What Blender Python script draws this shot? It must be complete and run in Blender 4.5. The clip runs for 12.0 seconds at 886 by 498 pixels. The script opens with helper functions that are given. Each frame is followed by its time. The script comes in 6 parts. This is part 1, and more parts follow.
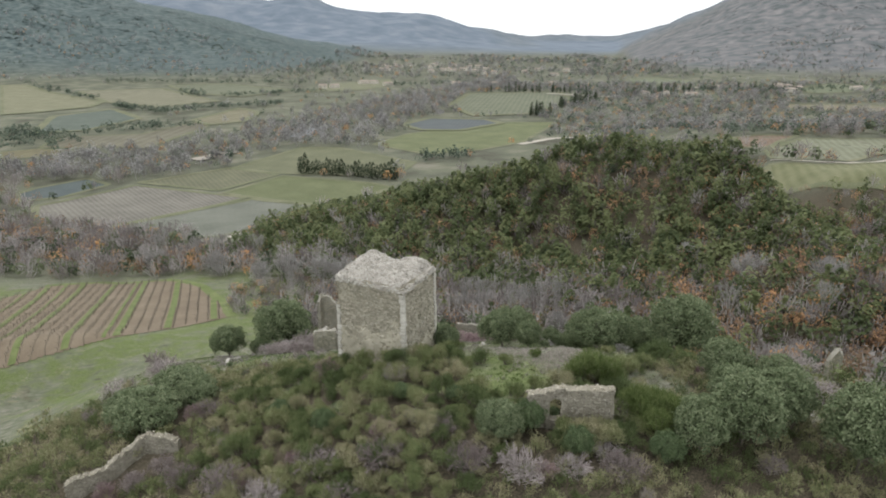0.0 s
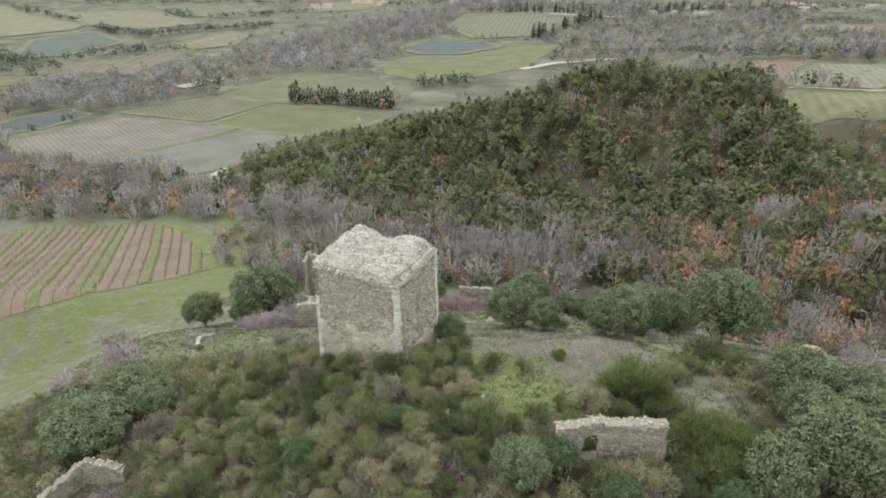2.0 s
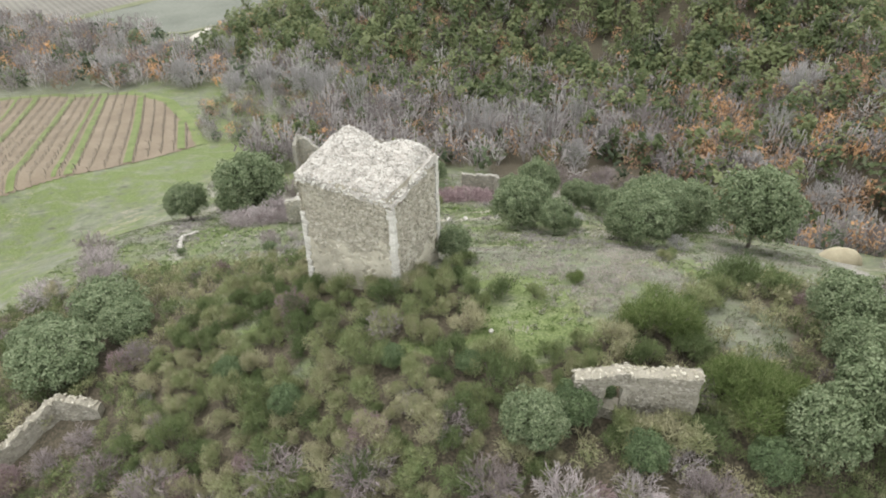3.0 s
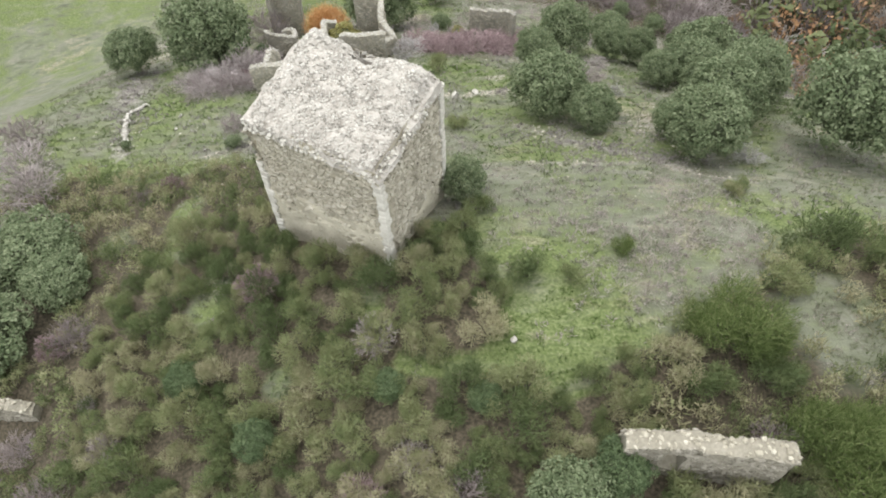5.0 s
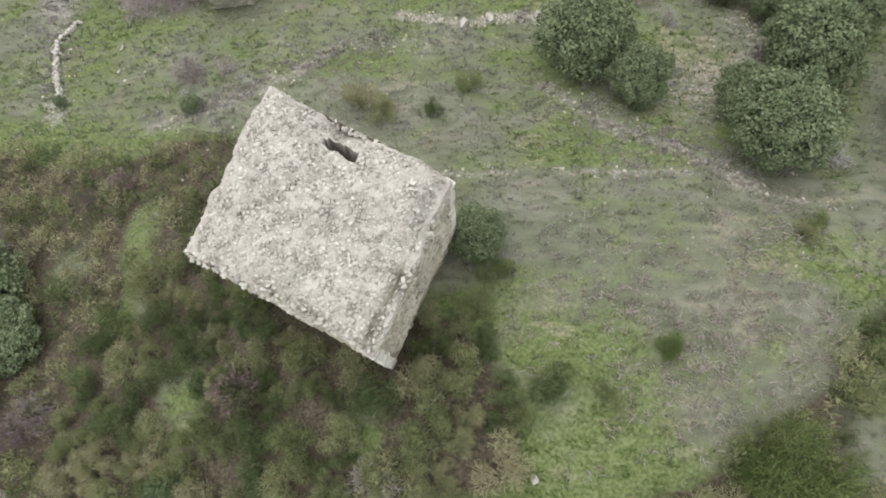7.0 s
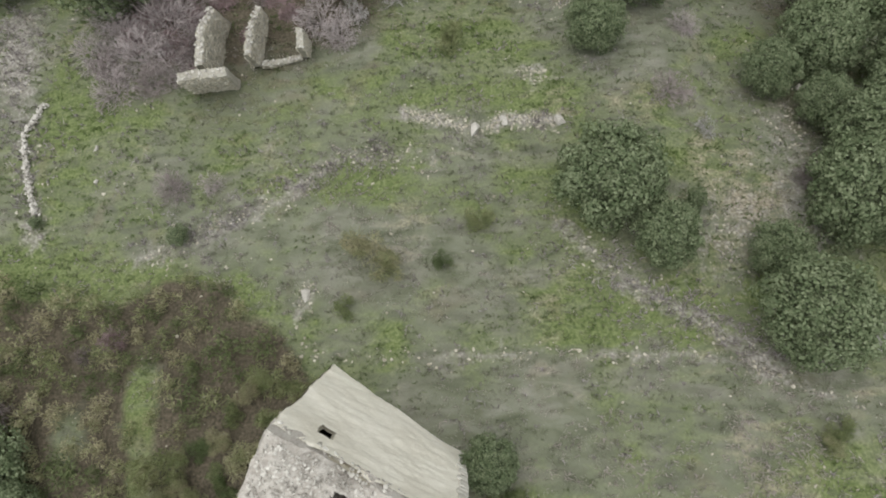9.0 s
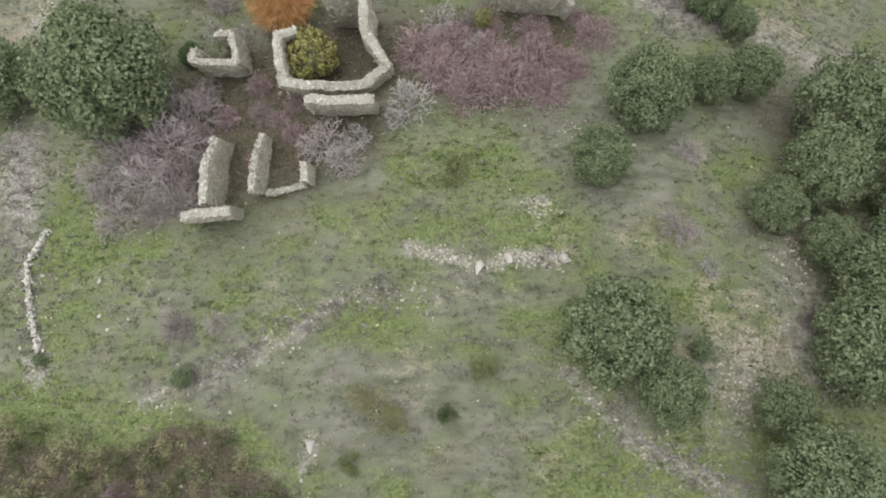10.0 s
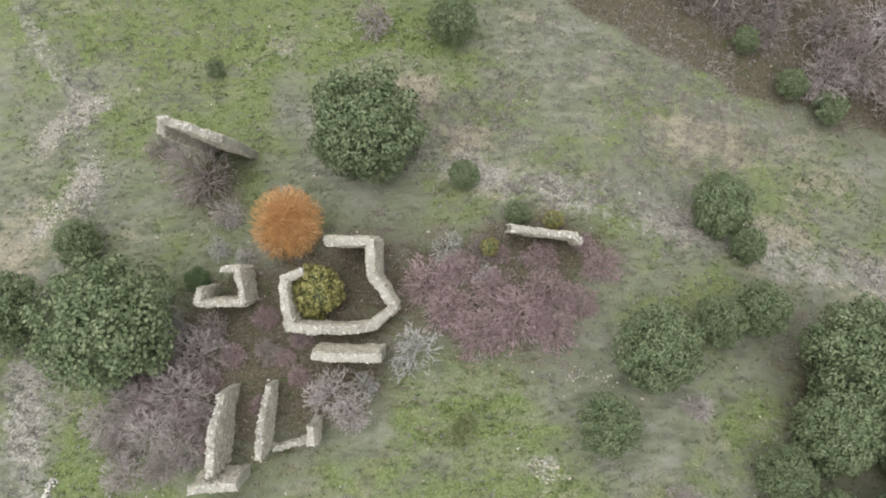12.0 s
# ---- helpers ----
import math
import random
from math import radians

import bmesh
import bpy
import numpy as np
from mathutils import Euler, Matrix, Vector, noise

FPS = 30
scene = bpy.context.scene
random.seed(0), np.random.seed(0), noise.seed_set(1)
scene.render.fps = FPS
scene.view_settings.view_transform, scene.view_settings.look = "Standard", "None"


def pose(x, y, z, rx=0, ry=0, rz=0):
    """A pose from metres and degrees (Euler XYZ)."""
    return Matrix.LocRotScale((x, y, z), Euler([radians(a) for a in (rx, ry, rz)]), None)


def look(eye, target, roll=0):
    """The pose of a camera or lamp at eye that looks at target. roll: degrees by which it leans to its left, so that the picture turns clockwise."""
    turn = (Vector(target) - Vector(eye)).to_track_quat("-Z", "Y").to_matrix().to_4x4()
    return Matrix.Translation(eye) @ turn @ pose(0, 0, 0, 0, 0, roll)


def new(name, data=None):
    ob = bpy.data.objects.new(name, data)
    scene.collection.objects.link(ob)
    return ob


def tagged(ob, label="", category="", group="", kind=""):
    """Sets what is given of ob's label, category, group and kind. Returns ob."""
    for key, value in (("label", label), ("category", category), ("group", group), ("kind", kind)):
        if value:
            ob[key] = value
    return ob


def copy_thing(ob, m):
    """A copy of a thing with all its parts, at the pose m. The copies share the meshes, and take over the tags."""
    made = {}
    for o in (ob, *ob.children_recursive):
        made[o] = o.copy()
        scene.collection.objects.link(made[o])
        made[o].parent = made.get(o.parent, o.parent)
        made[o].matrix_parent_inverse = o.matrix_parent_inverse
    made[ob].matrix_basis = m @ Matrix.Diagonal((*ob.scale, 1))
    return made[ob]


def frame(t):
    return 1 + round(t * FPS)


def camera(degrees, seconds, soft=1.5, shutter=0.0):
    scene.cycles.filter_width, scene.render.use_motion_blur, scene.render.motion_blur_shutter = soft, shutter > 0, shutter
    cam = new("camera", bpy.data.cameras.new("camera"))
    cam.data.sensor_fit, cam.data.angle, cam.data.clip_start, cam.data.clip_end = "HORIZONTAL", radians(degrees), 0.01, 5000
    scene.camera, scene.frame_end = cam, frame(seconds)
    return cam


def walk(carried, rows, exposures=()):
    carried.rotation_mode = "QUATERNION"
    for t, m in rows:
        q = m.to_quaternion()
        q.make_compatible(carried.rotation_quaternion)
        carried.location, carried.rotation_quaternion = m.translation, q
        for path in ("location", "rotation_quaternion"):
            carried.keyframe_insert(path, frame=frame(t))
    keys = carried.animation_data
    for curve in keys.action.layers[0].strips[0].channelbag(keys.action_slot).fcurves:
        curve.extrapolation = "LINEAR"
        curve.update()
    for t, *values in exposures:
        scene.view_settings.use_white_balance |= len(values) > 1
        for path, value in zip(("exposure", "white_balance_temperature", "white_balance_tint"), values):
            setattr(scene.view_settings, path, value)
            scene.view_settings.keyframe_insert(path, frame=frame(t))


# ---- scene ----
# The camera: a level flight over the knoll that tips down from the far valley to straight below.
cam = camera(67.5, 12.0, soft=1.9)
METRES, EYE, TILT, LEAN, TURN = 95.0, 29.0, -18.44, 0.0, 0.0
ROWS = [
    (0.0, 0.0, 0.0, 0.0, 0.0, 0.0, -0.0),
    (0.5, -0.0009, 0.0272, 0.0089, -0.04, -0.03, 0.0),
    (1.0, -0.0018, 0.0598, 0.0198, -0.07, -0.03, 0.02),
    (1.5, -0.0027, 0.0917, 0.0303, -0.09, -0.46, 0.04),
    (2.0, -0.0037, 0.1287, 0.0423, -0.17, -6.39, 0.19),
    (2.5, -0.0045, 0.1643, 0.0548, -0.24, -12.51, 0.31),
    (3.0, -0.005, 0.2043, 0.069, -0.23, -18.54, 0.47),
    (3.5, -0.0058, 0.2418, 0.0821, -0.24, -23.55, 0.54),
    (5.5, -0.0082, 0.4037, 0.1383, -0.33, -43.34, 0.73),
    (6.0, -0.0087, 0.4468, 0.1529, -0.34, -48.35, 0.77),
    (6.5, -0.0091, 0.4868, 0.1664, -0.34, -52.94, 0.81),
    (8.3, -0.0118, 0.6383, 0.2166, -0.37, -70.4, 0.85),
    (8.5, -0.0121, 0.6551, 0.2222, -0.37, -70.89, 0.85),
    (9.0, -0.013, 0.6991, 0.2365, -0.32, -71.05, 0.83),
    (9.5, -0.014, 0.74, 0.2498, -0.28, -71.24, 0.82),
    (10.0, -0.0149, 0.7842, 0.264, -0.25, -71.46, 0.83),
    (10.5, -0.0152, 0.8245, 0.2767, -0.19, -71.6, 0.89),
    (11.0, -0.0164, 0.8674, 0.2904, -0.16, -71.69, 0.85),
    (11.5, -0.0175, 0.9063, 0.3029, -0.13, -71.73, 0.81),
    (12.0, -0.0183, 0.9484, 0.3163, -0.09, -71.8, 0.82),
]
walk(cam, [(t, pose(0, 0, EYE, TILT, LEAN, TURN) @ pose(METRES * x, METRES * y, METRES * z, 90 + pitch, roll, yaw)) for t, x, y, z, yaw, pitch, roll in ROWS],
     [(0.0, 0.02), (1.5, 0.14), (2.5, 0.52), (3.5, 0.72), (6.5, 0.40), (8.5, 0.04), (9.5, 0.10), (10.5, 0.38), (12.0, 0.42)])

# ---------------------------------------------------------------- sky and light: a bright, even overcast
world = bpy.data.worlds.new("overcast")
scene.world = world
world.use_nodes = True
wn, wl = world.node_tree.nodes, world.node_tree.links
sky = wn.new("ShaderNodeTexSky")
sky.sky_type = "NISHITA"
sky.sun_disc = False
sky.sun_elevation, sky.sun_rotation = radians(72), radians(315)
sky.air_density, sky.dust_density, sky.ozone_density = 1.0, 5.0, 1.0
veil = wn.new("ShaderNodeHueSaturation")
veil.inputs["Saturation"].default_value = 0.16
wl.new(sky.outputs[0], veil.inputs["Color"])
cloud = wn.new("ShaderNodeMix")
cloud.data_type = "RGBA"
cloud.inputs[0].default_value = 0.86
cloud.inputs[7].default_value = (8.9, 9.15, 9.2, 1)
wl.new(veil.outputs[0], cloud.inputs[6])
wl.new(cloud.outputs[2], wn["Background"].inputs["Color"])
wn["Background"].inputs["Strength"].default_value = 0.142
sun = new("sun", bpy.data.lights.new("sun", "SUN"))
sun.data.energy, sun.data.angle, sun.data.color = 1.3, radians(50), (1.0, 0.97, 0.92)
sun.matrix_world = look((0, 0, 0), (-math.sin(radians(315)) * math.cos(radians(72)), -math.cos(radians(315)) * math.cos(radians(72)), -math.sin(radians(72))))
scene.view_settings.exposure = 0.0

# ---------------------------------------------------------------- the lie of the land
def lattice(i, j, seed):
    """A random number from 0 to 1 for each whole (i, j)."""
    n = (i.astype(np.int64) * 374761393 + j.astype(np.int64) * 668265263 + seed * 974711) & 0x7FFFFFFF
    n = ((n ^ (n >> 13)) * 1274126177) & 0x7FFFFFFF
    return ((n ^ (n >> 16)) & 0xFFFF) / 65535.0


def rough(x, y, size, seed=0, octaves=3):
    """Soft noise from -1 to 1, with features of that size in metres."""
    x, y = np.asarray(x, float) / size, np.asarray(y, float) / size
    total, gain = 0.0, 1.0
    for k in range(octaves):
        i, j = np.floor(x), np.floor(y)
        u, v = x - i, y - j
        u, v = u * u * (3 - 2 * u), v * v * (3 - 2 * v)
        a, b = lattice(i, j, seed + k), lattice(i + 1, j, seed + k)
        c, d = lattice(i, j + 1, seed + k), lattice(i + 1, j + 1, seed + k)
        total = total + gain * (2 * ((a * (1 - u) + b * u) * (1 - v) + (c * (1 - u) + d * u) * v) - 1)
        x, y, gain = x * 2.03 + 17.3, y * 2.03 + 5.1, gain * 0.5
    return total / 1.6


def ease(a, b, v):
    """A smooth step from 0 at a to 1 at b."""
    w = np.clip((np.asarray(v, float) - a) / (b - a), 0, 1)
    return w * w * (3 - 2 * w)


def bump(x, y, cx, cy, sx, sy, turn=0.0):
    c, s = math.cos(math.radians(turn)), math.sin(math.radians(turn))
    u, v = (x - cx) * c + (y - cy) * s, -(x - cx) * s + (y - cy) * c
    return np.exp(-0.5 * ((u / sx) ** 2 + (v / sy) ** 2))


FALL_Y = [-300, 0, 30, 43, 50, 55, 60, 67, 72, 78, 82, 90, 97, 105, 116, 130, 161, 190, 230, 280, 350, 700]
FALL_Z = [-60, -15, -3.2, 0.0, 0.5, 0.0, -1.8, -5.5, -7.8, -10.3, -11.9, -16.0, -19.6, -24.5, -28.5, -32.2, -38.5, -43, -51, -57, -61, -62]


def height(x, y):
    """The ground's height over the whole valley, in metres."""
    x, y = np.asarray(x, float), np.asarray(y, float)
    z = (np.interp(y - 1.5, FALL_Y, FALL_Z) + 2 * np.interp(y, FALL_Y, FALL_Z) + np.interp(y + 1.5, FALL_Y, FALL_Z)) / 4
    near = 1 - ease(95, 125, y)
    # the knoll drops off to both sides
    left = np.maximum(0, -3 - x)
    z = z - near * (0.27 * np.minimum(left, 45) * (1 - 0.72 * ease(52, 78, y)))
    z = z - ease(-30, -80, x) * 12 * (1 - ease(98, 125, y)) * ease(-60, 60, y) - 3 * ease(-70, -110, x) * ease(90, 130, y) * (1 - ease(190, 250, y))
    right = np.maximum(0, x - 12)
    z = z - near * (0.09 + 0.24 * ease(70, 95, y)) * np.minimum(right, 60) - near * 0.07 * np.clip(x - 25, 0, 30) * (1 - ease(66, 92, y))
    z = z - (1 - near) * (1 - ease(150, 260, y)) * 0.10 * np.clip(x, 0, 45)
    # the wooded hill and its right-hand spur
    ridge = 26 * ease(20, 74, x) * (1 - 0.75 * ease(94, 118, x)) + 9 * bump(x, y, 96, 222, 12, 60)
    z = z + ridge * bump(x, y, 75, 224, 1e3, 34) + 19.5 * bump(x, y, 22, 238, 34, 24) + 9.5 * bump(x, y, 48, 234, 24, 30) + 9 * bump(x, y, -30, 262, 36, 30)
    z = z + 16 * bump(x, y, 118, 138, 42, 30)
    # the terrace with fields beyond
    z = z + 27 * ease(115, 165, x) * ease(190, 260, y) * (1 - ease(420, 640, y))
    # the left-hand wooded spur of the valley
    z = z + np.clip((-x - 180) * 0.19, 0, 420) * ease(1000, 1950, y - 0.05 * x) * (1 - ease(2300, 3000, y))
    # the right-hand mountain
    z = z + np.clip((x - 0.25 * y) * 0.46, 0, 620) * ease(1050, 2650, y) * (1 - 0.45 * ease(2700, 5000, y))
    # the far range
    crest = 205 * ease(750, -900, x) + 95 * bump(x, y, -1400, 4000, 230, 9e3) + 48 * bump(x, y, -770, 4000, 110, 9e3) + 52 * bump(x, y, -89, 4000, 190, 9e3)
    z = z + 42 * ease(4350, 4700, y) * ease(-200, 300, x) * (1 - ease(1500, 1900, x))
    z = z + crest * np.exp(-0.5 * ((y - 4000) / np.where(y < 4000, 560, 900)) ** 2)
    far = ease(900, 1500, y)
    z = z + far * np.clip((z + 58) / 60, 0, 1) * 26 * rough(x, y, 260, 3, 4)
    mid = ease(120, 200, y) * (1 - far) * np.clip((z + 58) / 20, 0.05, 1)
    z = z + mid * 2.2 * rough(x, y, 38, 5)
    # the hollow before the stepped wall
    z = z - 2.0 * bump(x, y, -28.5, 43.2, 5, 2.2, 22)
    return z + near * (0.5 * rough(x, y, 9, 7) + 0.12 * rough(x, y, 1.6, 9, 2))

# ---------------------------------------------------------------- materials
def material(name, stops, size=1.0, fine=0.15, roughness=0.9, relief=0.3, vary="", spread=0.5, tint="", gloss=0.25, tint_by=0.8, through_light=0.0):
    """A surface whose colour runs through the stops by noise at two scales; vary: 'object' or 'island' adds a
    shade of its own to each piece; tint: a number kept on the mesh that shifts the colour tree by tree."""
    m = bpy.data.materials.new(name)
    m.use_nodes = True
    n, l = m.node_tree.nodes, m.node_tree.links
    shader = n["Principled BSDF"]
    shader.inputs["Roughness"].default_value = roughness
    shader.inputs["Specular IOR Level"].default_value = gloss
    place = n.new("ShaderNodeTexCoord")
    broad, grain = n.new("ShaderNodeTexNoise"), n.new("ShaderNodeTexNoise")
    for node, metres, detail in ((broad, size, 5), (grain, fine, 3)):
        node.inputs["Scale"].default_value = 1 / metres
        node.inputs["Detail"].default_value = detail
        l.new(place.outputs["Object"], node.inputs["Vector"])

    def maths(kind, a, b):
        node = n.new("ShaderNodeMath")
        node.operation = kind
        for k, v in enumerate((a, b)):
            if isinstance(v, (int, float)):
                node.inputs[k].default_value = v
            else:
                l.new(v, node.inputs[k])
        return node.outputs[0]

    value = maths("ADD", maths("MULTIPLY", broad.outputs["Fac"], 0.62), maths("MULTIPLY", grain.outputs["Fac"], 0.38))
    if vary == "object":
        info = n.new("ShaderNodeObjectInfo")
        value = maths("ADD", value, maths("MULTIPLY", maths("SUBTRACT", info.outputs["Random"], 0.5), spread))
    if vary == "island":
        info = n.new("ShaderNodeNewGeometry")
        value = maths("ADD", value, maths("MULTIPLY", maths("SUBTRACT", info.outputs["Random Per Island"], 0.5), spread))
    if tint:
        info = n.new("ShaderNodeAttribute")
        info.attribute_name = tint
        value = maths("ADD", value, maths("MULTIPLY", maths("SUBTRACT", info.outputs["Fac"], 0.5), tint_by))
    ramp = n.new("ShaderNodeValToRGB")
    while len(ramp.color_ramp.elements) < len(stops):
        ramp.color_ramp.elements.new(0.5)
    for k, colour in enumerate(stops):
        ramp.color_ramp.elements[k].position = 0.25 + 0.5 * k / max(1, len(stops) - 1)
        ramp.color_ramp.elements[k].color = (*colour, 1)
    l.new(value, ramp.inputs["Fac"])
    l.new(ramp.outputs["Color"], shader.inputs["Base Color"])
    if through_light:
        thin, both = n.new("ShaderNodeBsdfTranslucent"), n.new("ShaderNodeMixShader")
        both.inputs[0].default_value = through_light
        l.new(ramp.outputs["Color"], thin.inputs["Color"])
        l.new(shader.outputs[0], both.inputs[1])
        l.new(thin.outputs[0], both.inputs[2])
        l.new(both.outputs[0], n["Material Output"].inputs["Surface"])
    if relief:
        dent = n.new("ShaderNodeBump")
        dent.inputs["Strength"].default_value = relief
        dent.inputs["Distance"].default_value = fine * 0.6
        l.new(value, dent.inputs["Height"])
        l.new(dent.outputs["Normal"], shader.inputs["Normal"])
    return m


RUBBLE = material("limestone_rubble", [(0.229, 0.208, 0.160), (0.359, 0.331, 0.262), (0.477, 0.445, 0.372)], 1.4, 0.12, relief=0.7)
STONE = material("weathered_stone", [(0.257, 0.235, 0.186), (0.357, 0.332, 0.269), (0.473, 0.443, 0.375)], 0.8, 0.06, relief=0.5, vary="object", spread=0.36)
STONES = material("weathered_stones", [(0.257, 0.235, 0.186), (0.357, 0.332, 0.269), (0.473, 0.443, 0.375)], 0.8, 0.06, relief=0.5, vary="island", spread=0.36)
TOPSTONES = material("bleached_stones", [(0.22, 0.205, 0.18), (0.40, 0.38, 0.345), (0.57, 0.55, 0.51)], 1.2, 0.06, relief=0.5, vary="island", spread=0.35)
RIMSTONE = material("bleached_rim_stones", [(0.25, 0.235, 0.20), (0.42, 0.40, 0.36), (0.57, 0.55, 0.50)], 1.2, 0.06, relief=0.5, vary="object", spread=0.4)
TOPCRUST = material("bleached_mortar", [(0.22, 0.20, 0.178), (0.385, 0.36, 0.325), (0.53, 0.505, 0.47)], 0.7, 0.07, relief=1.0)
COAT = material("old_lime_render", [(0.323, 0.298, 0.233), (0.466, 0.431, 0.347), (0.596, 0.557, 0.460)], 1.1, 0.1, relief=0.4)
# dark filling of the crowns: shade between the leaves put into a colour
CORE = material("dark_crown_shade", [(0.048, 0.060, 0.034), (0.080, 0.096, 0.056), (0.118, 0.132, 0.084)], 0.3, 0.08, relief=0.8)
# cream plaster, made paler than COAT to stand in for light on the back wall
CREAM = material("brightened_cream_plaster", [(0.638, 0.594, 0.506), (0.770, 0.732, 0.643), (0.858, 0.825, 0.748)], 1.6, 0.12, relief=0.25)
HEATH = material("dry_heath_stems", [(0.135, 0.118, 0.115), (0.215, 0.192, 0.188), (0.315, 0.292, 0.285)], 2.0, 0.3, 0.9, 0.0, "island", 0.5)
QUOIN = material("pale_cut_stone", [(0.396, 0.374, 0.330), (0.528, 0.506, 0.457), (0.638, 0.616, 0.567)], 0.7, 0.08, relief=0.3, vary="object", spread=0.3)
RUIN = material("grey_ruin_masonry", [(0.20, 0.19, 0.155), (0.32, 0.305, 0.26), (0.43, 0.415, 0.37)], 1.1, 0.14, relief=0.8)
HOLM = material("holm_oak_leaves", [(0.090, 0.122, 0.060), (0.165, 0.204, 0.112), (0.262, 0.302, 0.186)], 0.35, 0.1, 0.7, 0.0, "island", 0.4, gloss=0.2, through_light=0.3)
IVY = material("ivy_leaves", [(0.058, 0.088, 0.042), (0.111, 0.156, 0.075), (0.189, 0.237, 0.120)], 0.4, 0.1, 0.65, 0.0, "island", 0.4, gloss=0.25, through_light=0.3)
BROOM = material("broom_stems", [(0.102, 0.134, 0.057), (0.182, 0.215, 0.098), (0.252, 0.267, 0.140), (0.337, 0.316, 0.202)], 0.8, 0.3, 0.85, 0.0, "object", 0.58, through_light=0.3)
BROOMS = material("broom_thicket_stems", [(0.099, 0.127, 0.054), (0.177, 0.207, 0.094), (0.244, 0.257, 0.135), (0.327, 0.303, 0.192)], 0.8, 0.3, 0.85, 0.0, "island", 0.2, "tint", tint_by=0.6, through_light=0.3)
FRESH = material("fresh_green_stems", [(0.074, 0.110, 0.031), (0.138, 0.182, 0.062), (0.216, 0.252, 0.108)], 1.5, 0.3, 0.8, 0.0, "island", 0.5, through_light=0.35)
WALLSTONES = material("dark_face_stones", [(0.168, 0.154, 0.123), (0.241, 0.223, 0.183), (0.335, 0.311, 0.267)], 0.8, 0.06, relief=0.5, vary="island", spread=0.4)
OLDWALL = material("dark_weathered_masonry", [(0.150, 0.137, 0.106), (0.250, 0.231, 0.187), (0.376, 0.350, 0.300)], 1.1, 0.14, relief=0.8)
TWIG = material("lilac_grey_twigs", [(0.180, 0.150, 0.146), (0.278, 0.238, 0.234), (0.375, 0.335, 0.330)], 1.5, 0.2, 0.9, 0.0, "object", 0.5)
SILVER = material("silver_grey_twigs", [(0.235, 0.222, 0.214), (0.345, 0.330, 0.320), (0.470, 0.455, 0.445)], 1.5, 0.2, 0.9, 0.0, "island", 0.3)
ROSE = material("rose_brown_twigs", [(0.152, 0.105, 0.106), (0.256, 0.185, 0.189), (0.372, 0.291, 0.295)], 1.5, 0.2, 0.9, 0.0, "island", 0.4)
ORANGE = material("orange_osier_twigs", [(0.337, 0.168, 0.060), (0.490, 0.264, 0.105), (0.592, 0.384, 0.210)], 1.0, 0.15, 0.8, 0.0, "island", 0.4)
YELLOW = material("yellow_green_leaves", [(0.12, 0.115, 0.03), (0.215, 0.20, 0.065), (0.31, 0.285, 0.13)], 0.6, 0.15, 0.7, 0.0, "island", 0.5)
BARK = material("grey_bark", [(0.09, 0.075, 0.06), (0.17, 0.15, 0.125), (0.26, 0.24, 0.21)], 0.5, 0.06, 0.95, 0.5)
TUFT = material("grass_blades", [(0.092, 0.140, 0.039), (0.186, 0.202, 0.130), (0.389, 0.353, 0.325)], 3.0, 0.4, 0.85, 0.0, "island", 0.25, "tint", through_light=0.35)
PINES = material("pine_needles", [(0.091, 0.117, 0.055), (0.151, 0.182, 0.083), (0.222, 0.250, 0.127)], 9, 0.7, 0.8, 0.0, "island", 0.10, "tint", through_light=0.45)
RUSSET = material("russet_oak_leaves", [(0.213, 0.149, 0.106), (0.342, 0.236, 0.161), (0.523, 0.317, 0.175)], 9, 0.7, 0.85, 0.0, "island", 0.12, "tint", through_light=0.45)
GREYWOOD = material("winter_branches", [(0.192, 0.169, 0.164), (0.292, 0.264, 0.257), (0.424, 0.397, 0.386)], 12, 0.8, 0.9, 0.0, "island", 0.12, "tint", tint_by=0.65, through_light=0.45)
# valley trees: cooler copies of the near woods, distance haze mixed into the colour
VALLEYGREY = material("hazy_valley_winter_trees", [(0.178, 0.174, 0.174), (0.262, 0.255, 0.254), (0.365, 0.356, 0.352)], 40, 3.0, 0.9, 0.0, "island", 0.12, "tint", tint_by=0.55, through_light=0.45)
VALLEYGREEN = material("hazy_valley_evergreens", [(0.070, 0.096, 0.074), (0.108, 0.140, 0.108), (0.165, 0.196, 0.152)], 40, 3.0, 0.8, 0.0, "island", 0.10, "tint", through_light=0.4)
EVERGREEN = material("dark_evergreen_leaves", [(0.064, 0.084, 0.050), (0.109, 0.137, 0.078), (0.176, 0.202, 0.123)], 8, 0.7, 0.8, 0.0, "island", 0.10, "tint", through_light=0.4)
PLASTER = material("pale_house_plaster", [(0.450, 0.413, 0.350), (0.587, 0.550, 0.488), (0.725, 0.688, 0.625)], 5, 0.5)
ROOFTILE = material("terracotta_roof", [(0.228, 0.176, 0.144), (0.314, 0.264, 0.228), (0.380, 0.341, 0.312)], 4, 0.4)
# slope trees, their colours blued and greyed to paint the haze
FARWOOD = material("hazy_hillside_trees", [(0.072, 0.098, 0.098), (0.092, 0.118, 0.116), (0.115, 0.140, 0.134)], 140, 30, 0.9, 0.0, "island", 0.06, "tint", tint_by=0.25, through_light=0.5)
FARBROWN = material("hazy_winter_trees", [(0.118, 0.126, 0.126), (0.150, 0.152, 0.153), (0.190, 0.184, 0.184)], 140, 30, 0.9, 0.0, "island", 0.06, "tint", tint_by=0.25, through_light=0.5)
WATER = material("pale_river_water", [(0.30, 0.33, 0.35), (0.42, 0.45, 0.47)], 20, 2, 0.25, 0.0)


